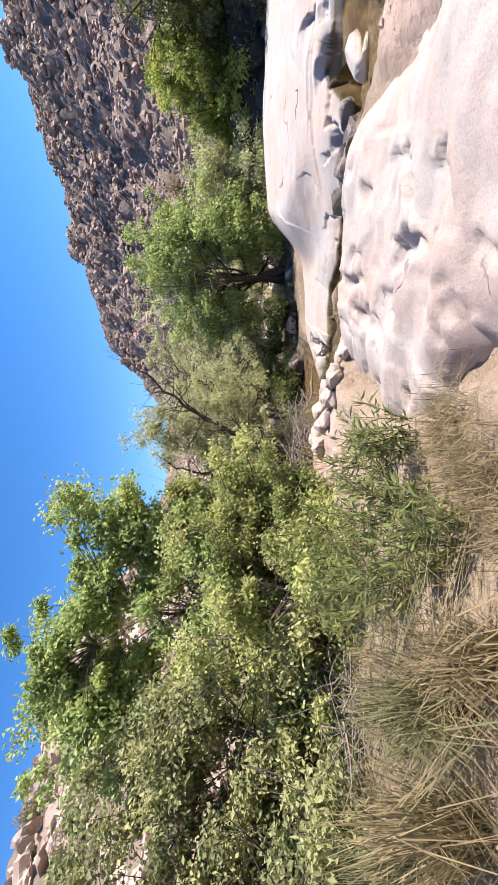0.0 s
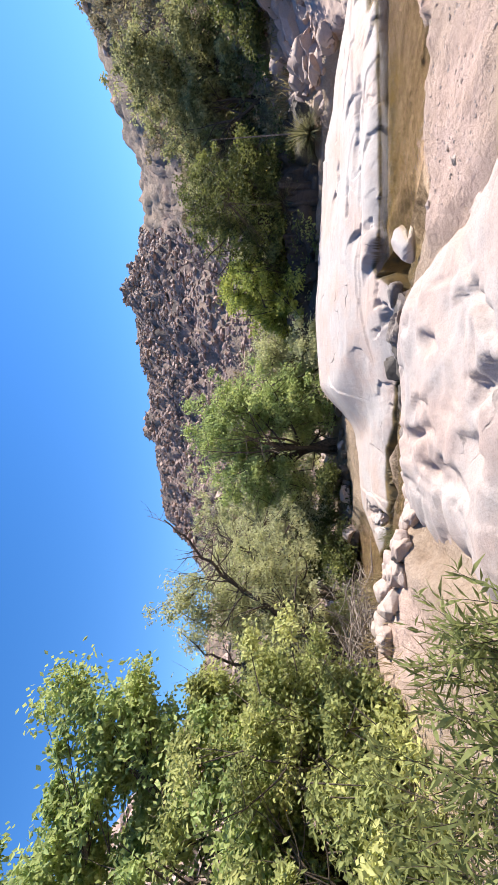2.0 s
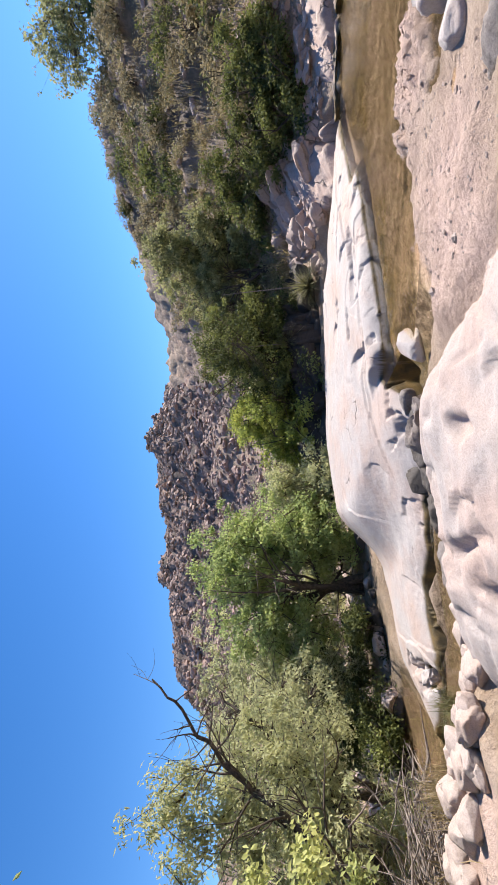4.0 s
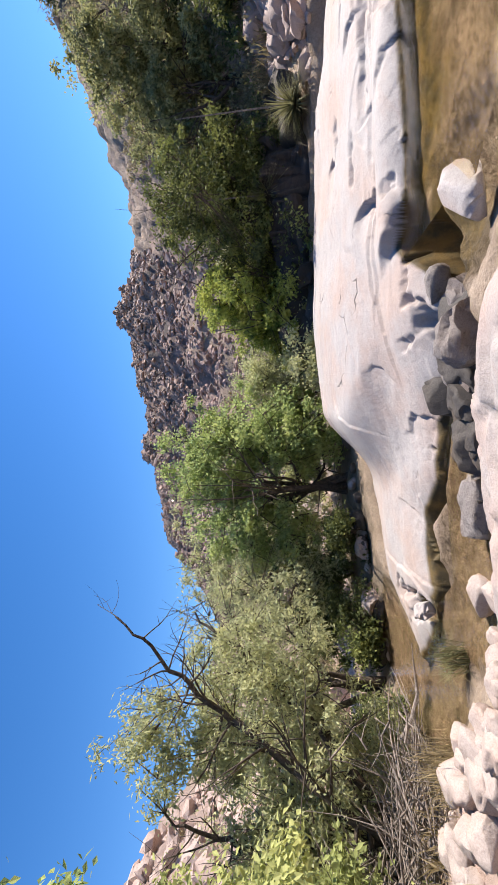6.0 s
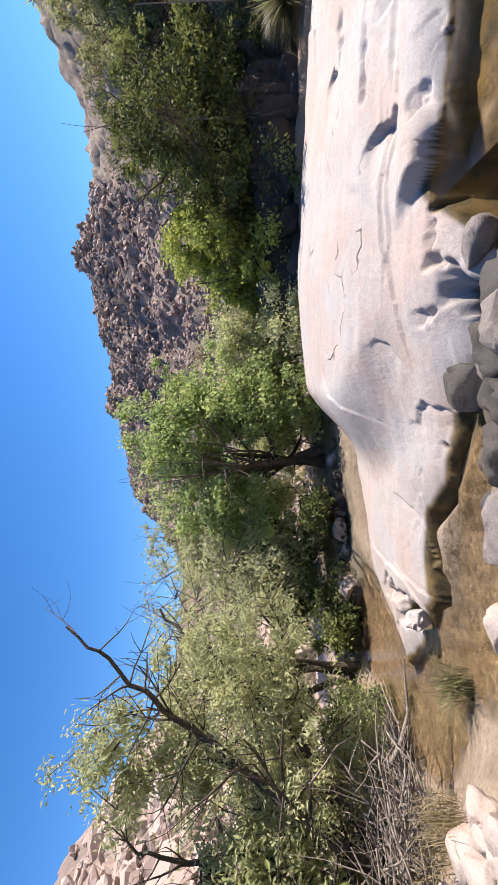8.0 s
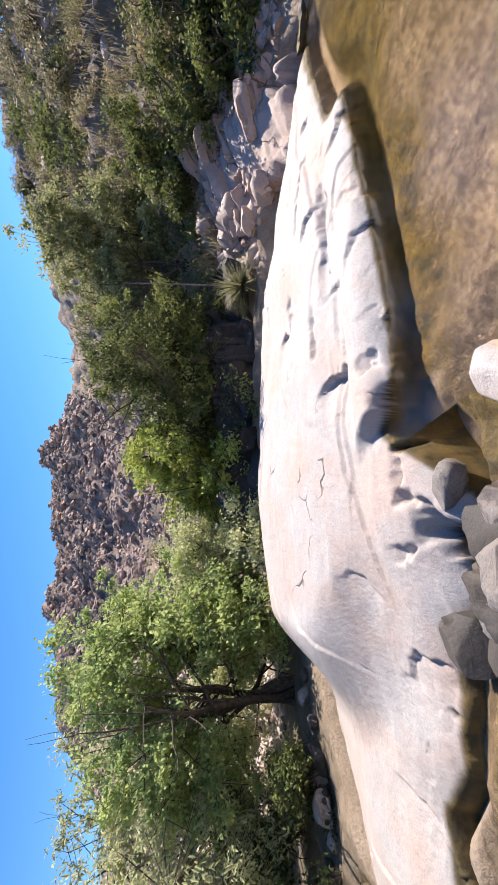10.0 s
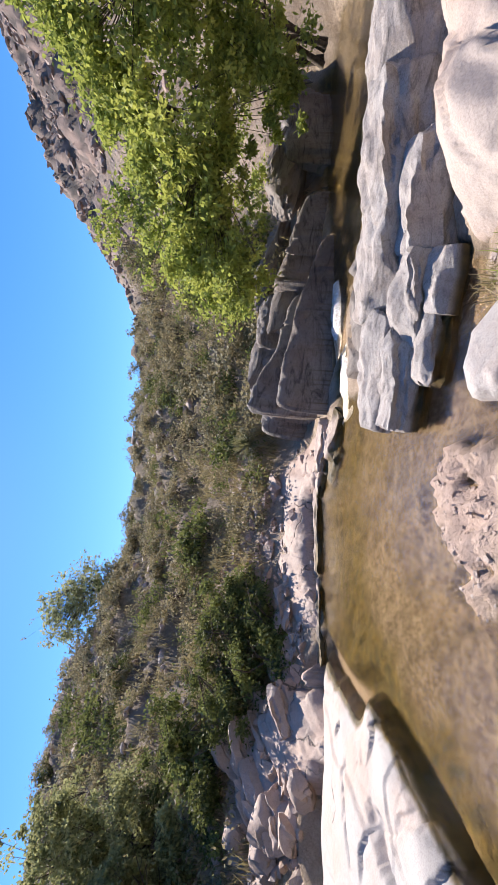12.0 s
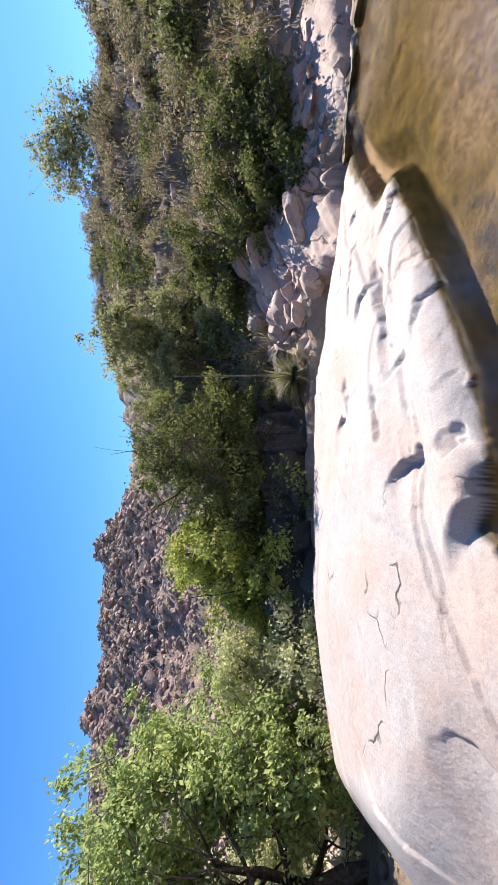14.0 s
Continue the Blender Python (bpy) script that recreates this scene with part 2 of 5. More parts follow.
def foliage(name, light, dark, yellow, through=0.35):
    m = Mat(name, 0.65)
    m.b.inputs["Specular IOR Level"].default_value = 0.2
    c = m.mix(m.island(), dark, light)
    c = m.mix(m.ramp(m.attr("clump"), (0.45, 0.0), (1.0, 0.8)), c, yellow)
    c = m.mix(m.ramp(m.attr("clump"), (0.0, 0.5), (0.3, 0.0)), c, dark)
    m.color(c)
    tr = m.t.nodes.new("ShaderNodeBsdfTranslucent")
    m.link(m.mix(0.5, c, yellow), tr.inputs[0])
    mx = m.t.nodes.new("ShaderNodeMixShader")
    mx.inputs[0].default_value = through
    m.link(m.b.outputs[0], mx.inputs[1])
    m.link(tr.outputs[0], mx.inputs[2])
    m.link(mx.outputs[0], m.t.nodes["Material Output"].inputs[0])
    return m.m


M_GREEN = foliage("green_leaves", (0.46, 0.60, 0.25), (0.16, 0.22, 0.08), (0.52, 0.58, 0.22), 0.45)
M_OLIVE = foliage("olive_leaves", (0.58, 0.62, 0.35), (0.23, 0.25, 0.13), (0.64, 0.64, 0.35), 0.45)
M_YELLOWGREEN = foliage("yellow_green_leaves", (0.38, 0.48, 0.115), (0.10, 0.145, 0.04), (0.52, 0.55, 0.14), 0.38)
# Juniper green, lowered further so the colour holds shade in the hollows.
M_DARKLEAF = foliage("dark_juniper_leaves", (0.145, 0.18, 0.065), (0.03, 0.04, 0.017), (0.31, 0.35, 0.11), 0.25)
# Thicket leaves in a sunlit and a duller shaded tone, light put into colour.
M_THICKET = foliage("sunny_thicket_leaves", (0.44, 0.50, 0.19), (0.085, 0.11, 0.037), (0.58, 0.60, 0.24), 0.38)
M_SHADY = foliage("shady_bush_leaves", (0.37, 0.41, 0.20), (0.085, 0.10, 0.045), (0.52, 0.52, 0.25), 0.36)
M_SCRUB = foliage("dull_scrub_leaves", (0.40, 0.36, 0.21), (0.11, 0.105, 0.06), (0.50, 0.43, 0.26), 0.25)
M_DRY = foliage("dry_grass", (0.56, 0.46, 0.27), (0.20, 0.155, 0.085), (0.46, 0.42, 0.2), 0.3)
M_SOTOL = foliage("grey_green_blades", (0.34, 0.34, 0.17), (0.11, 0.115, 0.055), (0.46, 0.44, 0.22), 0.25)


def bark_material(name, a, b):
    m = Mat(name, 0.9)
    m.color(m.mix(m.ramp(m.noise(14, 7, 0.7), (0.4, 0.0), (0.62, 1.0)), a, b))
    return m.bump(m.noise(30, 6, 0.7), 0.7, 0.02).m


M_BARK = bark_material("dark_bark", (0.045, 0.034, 0.026), (0.12, 0.095, 0.07))
M_DEAD = bark_material("bleached_dead_wood", (0.13, 0.108, 0.09), (0.32, 0.275, 0.235))

# ---- ground ----
POOL = [(6.0, 5.8), (6.5, 7.0), (7.4, 6.4), (9.1, 5.5), (11.7, 4.9), (13.4, 4.3), (14.4, 0.9), (12.5, 0.9), (11.2, 0.5), (10.4, 0.2), (9.9, 0.5),
        (8.6, 1.6), (7.3, 1.15), (6.6, 0.7), (6.15, 1.3), (6.2, 2.3), (6.0, 3.3), (6.3, 4.2), (6.0, 4.7), (5.7, 5.4)]
CREEK = [(5.0, 7.5), (4.4, 6.9), (3.2, 7.5), (2.2, 8.1), (1.7, 9.2), (0.5, 10.4), (0.3, 12.0), (0.7, 12.8), (1.6, 14.7), (2.8, 13.9),
         (3.4, 13.4), (2.2, 11.2), (2.6, 9.7), (3.8, 9.0)]
UPPER = [(10.6, -1.0), (9.5, -0.9), (8.6, -1.5), (7.5, -2.3), (6.5, -2.9), (5.4, -3.8), (5.8, -6.4), (8.2, -8.5), (9.8, -8.6), (10.5, -6.2), (10.3, -3.8), (10.5, -2.2)]
CHANNEL = [(6.3, 6.9), (5.7, 7.5), (4.9, 8.0), (4.2, 7.6), (4.6, 6.9), (5.1, 6.6), (5.0, 6.1), (5.4, 5.2), (6.1, 5.4)]
FAR = [sn(*p) for p in ((-1.2, 0.2), (-0.2, -0.4), (0.6, -0.64), (1.5, -0.35), (2.1, -0.75), (3.2, -1.0), (4.2, -1.36), (4.9, -1.36), (5.56, -1.22), (6.5, -1.16),
                        (8.6, -1.04), (9.7, -0.95), (10.4, -0.35), (11.0, -0.05), (12.6, 0.3), (12.8, 1.4), (11, 3.2), (8.5, 5), (5, 5.2), (2.4, 4.2), (1, 3.6), (-0.6, 1.8))]
NEAR = [(4.9, 6.2), (4.2, 6.9), (3.4, 7.35), (2.3, 7.7), (1.1, 7.0), (0.5, 5.4), (0.45, 4.2), (0.9, 2.6), (1.3, 1.4), (3, 1.6), (4.1, 3.2), (4.5, 4.8), (5.0, 5.5)]
FALL = [(9.85, -1.7), (10.75, -1.7), (11.0, -0.3), (11.3, 0.7), (10.3, 0.9), (10.1, -0.3)]
POOL_Z, CREEK_Z, UPPER_Z = 0.23, -0.20, 0.42

# bearing from the valley floor, height of the skyline above the eye in degrees, distance where the slope starts, distance of the crest
SKY = [(-180, 20, 14, 70), (-100, 20, 12, 60), (-60, 24, 12, 45), (-39, 24.5, 16, 48), (-31, 22.5, 18, 52), (-23, 18, 22, 56), (-12, 12, 30, 75),
       (1, 10, 30, 110), (7, 12.6, 30, 125), (12, 16.2, 30, 135), (25, 17.9, 30, 140), (34, 18.3, 30, 140), (44, 18.7, 30, 138), (49, 16.1, 26, 120),
       (60, 15.7, 18, 80), (69, 17.5, 15, 58), (79, 18.1, 13.5, 46), (90, 15.9, 13, 42), (99, 13.9, 13, 42), (106, 12.9, 13, 44),
       (121, 13.7, 13, 46), (131, 14.8, 13, 60), (137, 17.6, 14, 90), (147, 22.2, 14, 110), (160, 24.3, 14, 110), (180, 20, 14, 70)]
CX, CY = 2.8, 4.0


def ground_height(x, y, fine=True):
    r, az = np.hypot(x - CX, y - CY), np.degrees(np.arctan2(x - CX, y - CY))
    keys = np.array(SKY, float)
    el, r0, r1 = (np.interp(az, keys[:, 0], keys[:, k]) for k in (1, 2, 3))
    s, n = to_sn(x, y)
    far = ss(0.0, 3.5, n)
    bank = 0.42 + 0.22 * ss(0.5, -2.5, x) * (1 - far)
    bank = bank + far * (-0.50 + 0.75 * ss(2.5, 6.5, s)) + far * 0.5 * ss(4, 9, n) * ss(4, 8, s)
    bank = bank + 0.9 * ss(13.0, 17.5, x) + 0.7 * ss(-3.0, -7.0, y) * ss(4, 9, x)
    bank = bank + fbm(x * 0.8, y * 0.8, 4, 3) * 0.18
    z, bed = bank, np.zeros_like(x)
    wob = fbm(x * 1.7, y * 1.7, 4, 21) * 0.35
    for poly, level, deep in ((POOL, POOL_Z, 0.42), (CREEK, CREEK_Z, 0.34), (UPPER, UPPER_Z, 0.5), (CHANNEL, 0.0, 0.3), (FALL, 0.26, 0.3)):
        d = inside(x, y, poly) + wob * 0.6
        wet = level - deep * (1 - np.exp(-np.maximum(d, 0) / 0.55)) + 0.02
        dry = level + 0.02 + np.maximum(-d, 0) * 0.30
        t = ss(1.6, 0.0, -d)
        z = np.where(d > 0, np.minimum(z, wet), np.minimum(z, dry * t + z * (1 - t) + 0.0))
        bed = np.maximum(bed, ss(-0.12, 0.06, d))
    z = z + bed * 0.10 * fbm(x * 3.6, y * 6.0, 3, 19)
    hump = ss(1.0, 0.0, np.hypot((x - 7.0) / 1.45, (y - 3.35) / 1.15) + wob * 1.3)
    z = z + np.minimum(hump * 0.62, 0.42) + hump * (fbm(x * 5.0, y * 5.0, 5, 5, 0.66) * 0.10 - 0.08 * ss(0.12, 0.4, vnoise(x * 5.0, y * 5.0, 6)))
    bed = bed * (1 - ss(POOL_Z - 0.02, POOL_Z + 0.03, z) * ss(0, 0.1, hump))
    beach = ss(1.0, 0.55, np.hypot((s - 5.9) / 2.0, (n + 4.3) / 1.5))
    z = z + beach * (np.minimum(z, 0.27 + fbm(x * 2.5, y * 2.5, 4, 61) * 0.07) - z)
    for poly, floor in ((FAR, -0.45), (NEAR, 0.12)):
        d = inside(x, y, poly)
        z = np.where(d > -0.1, z + (np.minimum(z, floor) - z) * ss(-0.1, 0.25, d), z)
    crest = 2.0 + r1 * np.tan(np.radians(el))
    up = np.clip((r - r0) / (r1 - r0), 0, 3)
    rise = np.where(up < 1, up ** 0.95, 1 - 0.35 * (up - 1))
    hill = np.maximum(rise, -0.5) * (crest - 0.8)
    rock = ss(4, 9, az) * (0.35 * ss(72, 56, az) + 0.65 * ss(52, 46, az)) * ss(28, 40, r) + ss(130, 138, az) * ss(20, 40, r) + ss(-14, -20, az) * ss(18, 30, r) * 0.6
    rock = np.clip(rock, 0, 1)
    rough = fbm(x * 0.18, y * 0.18, 5, 9, 0.6) * 0.11
    f1, gap, who = cells(x * 0.8, y * 0.8, 31)
    who2 = cells(x * 0.27 + 4, y * 0.27, 37)[2]
    h1, gap3, who3 = cells(x * 0.8 + 2, y * 0.8, 41)
    body = np.clip(up * 4, 0, 1)
    hill = hill + body * r * rough * 0.35 * (0.4 + rock) * (1 - 0.75 * rock * ss(0.7, 0.97, up)) + rock * body * (1 - 0.95 * ss(0.7, 0.97, up)) * ((who - 0.5) * 0.5 + (who2 - 0.5) * 0.55 - 0.1 * ss(0.12, 0, gap) + (who3 - 0.5) * 0.25 + fbm(x * 0.06, y * 0.06, 4, 44) * 4.0)
    hill = hill + (1 - rock) * body * (fbm(x * 0.6, y * 0.6, 5, 12, 0.6) * 0.8 + fbm(x * 0.2, y * 0.25, 3, 14) * 1.2 - 0.5)
    crag = (1 - rock) * body * ss(0.02, 0.16, vnoise(x * 0.16, y * 0.16, 51))
    hill = hill + crag * ((who3 - 0.5) * 1.0 + (who - 0.5) * 0.6 - 0.25 * ss(0.12, 0, gap3))
    z = z + np.where(r > r0, hill, 0)
    z = np.where(r > 170, np.maximum(z * np.clip((400 - r) / 230, 0, 1), 0.0), z)
    sand = ss(0.9, 0.3, np.abs(s - 5.6) / 1.6) * ss(0.9, 0.2, np.abs(n + 4.1) / 1.6) + ss(4.5, 5.5, n) * ss(3.5, 2.0, s)
    sand = sand + ss(1.2, 0.4, np.hypot(x - 0.3, (y - 8) * 0.6))
    sand = np.clip(sand + hump, 0, 1)
    # Under the trees: leaf litter, plus shade painted as darker ground over the sand.
    litter_shade = ss(5.4, 6.2, n) * ss(10, 7, s) * ss(-6, -4, s) + ss(1.2, 0.6, np.hypot(x - 4.5, y - 16.5) / 4)
    return z, bed, sand * (1 - np.clip(litter_shade, 0, 1)), np.clip(body * (1 - rock) + litter_shade, 0, 1) * (1 - rock * body), np.clip(rock * body + 0.7 * crag * (r > r0), 0, 1)


def build_ground():
    az = np.concatenate([np.arange(-75, 172, 0.36), np.arange(172, 285, 3.0)])
    rad = np.concatenate([[0.02], 0.5 * 1.0125 ** np.arange(0, 478), [230, 300, 420, 700, 1400, 2600]])
    a, r = np.meshgrid(np.radians(az), rad)
    x, y = CX + r * np.sin(a), CY + r * np.cos(a)
    z, bed, sand, scrub, rock = ground_height(x, y)
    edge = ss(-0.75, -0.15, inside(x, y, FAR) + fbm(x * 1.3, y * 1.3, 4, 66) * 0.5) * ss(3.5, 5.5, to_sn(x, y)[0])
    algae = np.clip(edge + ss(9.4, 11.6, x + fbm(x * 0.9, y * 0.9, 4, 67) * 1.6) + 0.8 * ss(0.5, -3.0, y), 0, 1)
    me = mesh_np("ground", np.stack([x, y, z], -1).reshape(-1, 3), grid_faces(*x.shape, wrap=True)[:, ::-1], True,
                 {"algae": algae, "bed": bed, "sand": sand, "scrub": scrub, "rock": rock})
    thing("ground", me, M_GROUND, None, "sandy canyon floor rising into scrubby rocky hillsides", "ground", "", "structure")


build_ground()


def ground_at(x, y):
    return float(ground_height(np.array([float(x)]), np.array([float(y)]))[0][0])


def water(name, poly, level, label):
    bm = bmesh.new()
    pad = []
    cx, cy = sum(p[0] for p in poly) / len(poly), sum(p[1] for p in poly) / len(poly)
    for px, py in poly:
        d = math.hypot(px - cx, py - cy)
        pad.append(bm.verts.new((px + (px - cx) / d * 0.45, py + (py - cy) / d * 0.45, level)))
    bm.faces.new(pad)
    bmesh.ops.triangulate(bm, faces=bm.faces[:])
    bmesh.ops.recalc_face_normals(bm, faces=bm.faces[:])
    for f in bm.faces:
        if f.normal.z < 0:
            f.normal_flip()
    me = bpy.data.meshes.new(name)
    bm.to_mesh(me)
    ob = thing(name, me, M_WATER, None, label, "water", "", "structure")
    ob.visible_shadow = False


water("water", POOL, POOL_Z, "clear shallow brown pool of creek water")
water("water", CREEK, CREEK_Z, "clear amber creek water below the slab")
water("water", UPPER, UPPER_Z, "thin stretch of brown creek water upstream")


# ---- granite slabs ----
def slab(name, poly, top, mat, label, step=0.05, edge=0.3, low=-0.6, pits=(), cracks=0.04, seed=1, relief=0.10, turn=31.0, block=0.14, dense=0.8, scarps=()):
    ca, sa = math.cos(radians(turn)), math.sin(radians(turn))
    us, vs = [p[0] * ca - p[1] * sa for p in poly], [p[0] * sa + p[1] * ca for p in poly]
    u, v = np.meshgrid(np.arange(min(us) - 0.3, max(us) + 0.35, step), np.arange(min(vs) - 0.3, max(vs) + 0.35, step))
    gx, gy = u * ca + v * sa, v * ca - u * sa
    wob = fbm(gx * 0.7, gy * 0.7, 3, seed, 0.4) * 0.32
    d = inside(gx, gy, poly) + wob
    z = top(gx, gy)
    z = z + fbm(u * 0.35, v * 1.1, 4, seed + 3) * relief * 2.2 + fbm(u * 1.5, v * 3.0, 4, seed + 5) * relief * 0.5
    who = cells(u * 0.7 + fbm(gx, gy, 3, seed + 70) * 0.7, v * 1.5 + fbm(gx, gy, 3, seed + 71) * 0.7, seed + 60)[2]
    who2 = cells(u * 2.1 + fbm(gx * 2, gy * 2, 3, seed + 72) * 0.6, v * 3.2, seed + 61)[2]
    rim = ss(1.1, 0.1, d)
    d = d + ((who - 0.5) * 1.6 + (who2 - 0.5) * 0.7) * block * rim
    z = z + ((who - 0.5) * 0.30 + (who2 - 0.5) * 0.22) * rim * block
    jr = np.random.default_rng(seed + 500)
    area = (max(us) - min(us)) * (max(vs) - min(vs))
    for k in range(int(2 + area * dense)):
        at = np.array([jr.uniform(min(us), max(us)), jr.uniform(min(vs), max(vs))])
        head, reach = jr.choice((0.0, 0.15, 1.25)) + jr.normal(0, 0.22), jr.uniform(0.5, 2.4)
        near, side = np.full(u.shape, 9.0), np.zeros(u.shape)
        for q in range(6):
            way = np.array([math.cos(head), math.sin(head)])
            du, dv = u - at[0], v - at[1]
            t = np.clip(du * way[0] + dv * way[1], 0, reach / 6)
            dist = np.hypot(du - t * way[0], dv - t * way[1]) + 0.03 * abs(q - 2.5) / 2.5 * (q in (0, 5))
            side = np.where(dist < near, np.sign(way[0] * dv - way[1] * du), side)
            near = np.minimum(near, dist)
            at = at + way * reach / 6
            head += jr.normal(0, 0.28)
        z = z - cracks * jr.uniform(0.2, 0.6) * np.exp(-(near / 0.016) ** 2) + np.tanh(side * near / 0.014) * jr.uniform(0.006, 0.026) * np.exp(-near / 0.3)
    for px, py, long, wide, deep, angle in scarps:
        cp, sp = math.cos(radians(angle)), math.sin(radians(angle))
        rag = fbm(gx * 4.0, gy * 4.0, 3, seed + 41) * 0.16
        pu, pv = (gx - px) * cp + (gy - py) * sp + rag, -(gx - px) * sp + (gy - py) * cp
        z = z - deep * ss(0.02, -0.025, pu + 0.35 * np.abs(pv)) * np.exp(np.minimum(pu, 0) / long) * np.exp(-(pv / wide) ** 4)
    for px, py, long, wide, angle, deep in pits:
        cp, sp = math.cos(radians(angle)), math.sin(radians(angle))
        pu, pv = (gx - px) * cp + (gy - py) * sp, -(gx - px) * sp + (gy - py) * cp
        rough = np.maximum(1 + 1.3 * fbm(gx * 3.1, gy * 3.1, 3, seed + 40), 0.45)
        z = z - deep * np.exp(-(np.hypot(pu / long, pv / wide * np.where(pu > 0, 1.0, 1.6)) * rough) ** 3)
    z = low + (z - low) * np.where(d > 0, (1 - np.exp(-np.maximum(d, 0) / edge)), 0) ** 0.65
    keep = d > -0.12
    z = np.where(keep, z, low - 0.2)
    run = to_sn(gx, gy)[0]
    level = CREEK_Z + (POOL_Z - CREEK_Z) * ss(4.2, 5.2, run) + 0.035 + fbm(gx * 2, gy * 2, 3, seed + 90) * 0.04
    z = np.where(z < level - 0.04, level - 0.04 - (level - 0.04 - z) * 6.0, z)
    wet = ss(0.02, -0.02, z - level)
    me = mesh_np(name, np.stack([gx, gy, z], -1).reshape(-1, 3), grid_faces(*gx.shape), True, {"wet": wet})
    bm = bmesh.new()
    bm.from_mesh(me)
    bmesh.ops.delete(bm, geom=[f for f in bm.faces if max(w.co.z for w in f.verts) < low - 0.1], context="FACES")
    bm.to_mesh(me)
    bm.free()
    return thing(name, me, mat, None, label, "rock slab")


def far_top(x, y):
    s, n = to_sn(x, y)
    back = ss(0.0, 1.6, n)
    t = ss(2.3 - 0.9 * back, 4.2 - 1.2 * back, s)
    low = 0.50 + 0.085 * np.clip(n, 0, 4) - (0.20 - 0.10 * ss(3.6, 4.6, s)) * np.clip(0.6 - n, 0, 1.9)
    q = s - 5.38 + (np.minimum(n, 0.0) + 0.9) * 0.5 - 0.8 * np.maximum(n, 0) + fbm(x * 1.2, y * 1.2, 4, 88) * 0.25
    lobe = (0.02 + 0.26 * ss(0.1, -0.7, n)) * ss(0.0, 0.2, q) * ss(3.2, 0.6, n)
    shelf = 0.04 * ss(0, 0.08, n - 0.15 - 0.25 * (s - 7) + fbm(x * 0.6, y * 0.6, 2, 89) * 0.5) * ss(5.8, 6.6, s)
    return -0.02 + t * (low + lobe + shelf - 0.05) + (1 - t) * 0.05 * np.clip(2 - np.abs(n - 1.4), 0, 2) - 0.20 * ss(8.5, 12.6, s) + 0.23 * back * ss(1.8, 3.0, s) * ss(8.0, 4.5, s)


slab("granite_slab", FAR, far_top, M_SLAB, "long smooth white granite slab beside the creek", 0.022, 0.34, block=0.04, dense=0.32,
     scarps=[(*sn(6.1, 0.25), 0.3, 0.3, 0.17, -25), (*sn(7.4, 1.85), 0.25, 0.2, 0.10, -40), (*sn(7.4, -0.75), 0.35, 0.4, 0.09, -10), (*sn(10.6, 0.8), 0.2, 0.15, 0.09, -35), (*sn(7.2, 0.0), 0.4, 0.22, 0.06, -45),
             (*sn(8.6, 0.55), 0.4, 0.3, 0.07, -20), (*sn(9.3, -0.35), 0.4, 0.35, 0.08, -30), (*sn(3.7, 0.2), 0.3, 0.25, 0.06, -60), (*sn(8.1, -0.5), 0.3, 0.2, 0.06, -50), (*sn(3.0, -0.3), 0.4, 0.4, 0.08, -15), (*sn(1.6, 0.3), 0.3, 0.3, 0.06, -50)],
     relief=0.022, pits=[(*sn(5.36, -0.86), 0.22, 0.24, -31, 0.42), (*sn(0.1, 0.05), 0.3, 0.22, 60, 0.4), (*sn(2.35, -0.98), 0.18, 0.24, -20, 0.4), (*sn(4.0, -1.12), 0.28, 0.22, -10, 0.6), (*sn(3.3, -1.35), 0.4, 0.16, -31, 0.5),
           (*sn(6.9, 0.6), 0.3, 0.08, -30, 0.08), (*sn(8.2, 0.2), 0.5, 0.09, -33, 0.10), (*sn(9.2, 0.9), 0.35, 0.07, -50, 0.08), (*sn(7.6, 1.6), 0.4, 0.07, -20, 0.07)], seed=4)

slab("granite_slab", NEAR, lambda x, y: 0.50 + 0.12 * ss(4.5, 2.0, y) - 0.16 * ss(5.0, 7.5, y), M_NEAR, "rounded pale granite slab along the near bank", 0.045, 0.3, pits=[(2.2, 4.15, 0.28, 0.12, 70, 0.22), (3.3, 5.2, 0.3, 0.1, 40, 0.14), (1.8, 5.6, 0.4, 0.14, 60, 0.18), (3.0, 4.2, 0.3, 0.1, 20, 0.12), (2.6, 6.2, 0.35, 0.14, 75, 0.2), (1.3, 3.4, 0.25, 0.1, 0, 0.12), (3.6, 3.4, 0.3, 0.12, 100, 0.16)], seed=23, relief=0.10, cracks=0.08, dense=1.0,
     scarps=[(2.0, 4.7, 0.3, 0.35, 0.13, -40), (2.9, 5.7, 0.35, 0.3, 0.11, -15), (1.4, 5.3, 0.3, 0.3, 0.10, -60), (3.3, 4.4, 0.3, 0.3, 0.10, -30), (2.5, 3.3, 0.35, 0.4, 0.12, -50), (1.7, 2.9, 0.3, 0.25, 0.10, -20), (2.2, 6.6, 0.3, 0.3, 0.12, -45), (3.6, 6.2, 0.25, 0.3, 0.10, -25)])
slab("granite_slab", [(6.7, 0.8), (7.3, 1.35), (8.4, 1.55), (8.75, 1.0), (7.9, 0.1), (6.6, -0.9), (5.4, -1.9), (5.2, -0.8)],
     lambda x, y: 0.40 + 0 * x, M_LEDGE, "dark foot of the cracked outcrop beside the pool", 0.05, 0.12, seed=55, relief=0.08, cracks=0.1, turn=80, block=0.2)
slab("granite_slab", [(4.6, 1.6), (5.4, 2.0), (6.3, 1.4), (6.2, 0.4), (5.7, -0.7), (5.0, -2.2), (3.8, -2.0), (3.6, -0.5)],
     lambda x, y: 0.85 + 0.2 * ss(1.2, -2.0, y), M_BOULDER, "large pinkish granite boulder on the bank", 0.04, 0.35, seed=63, relief=0.1, cracks=0.09, turn=70, block=0.1, dense=2.6)
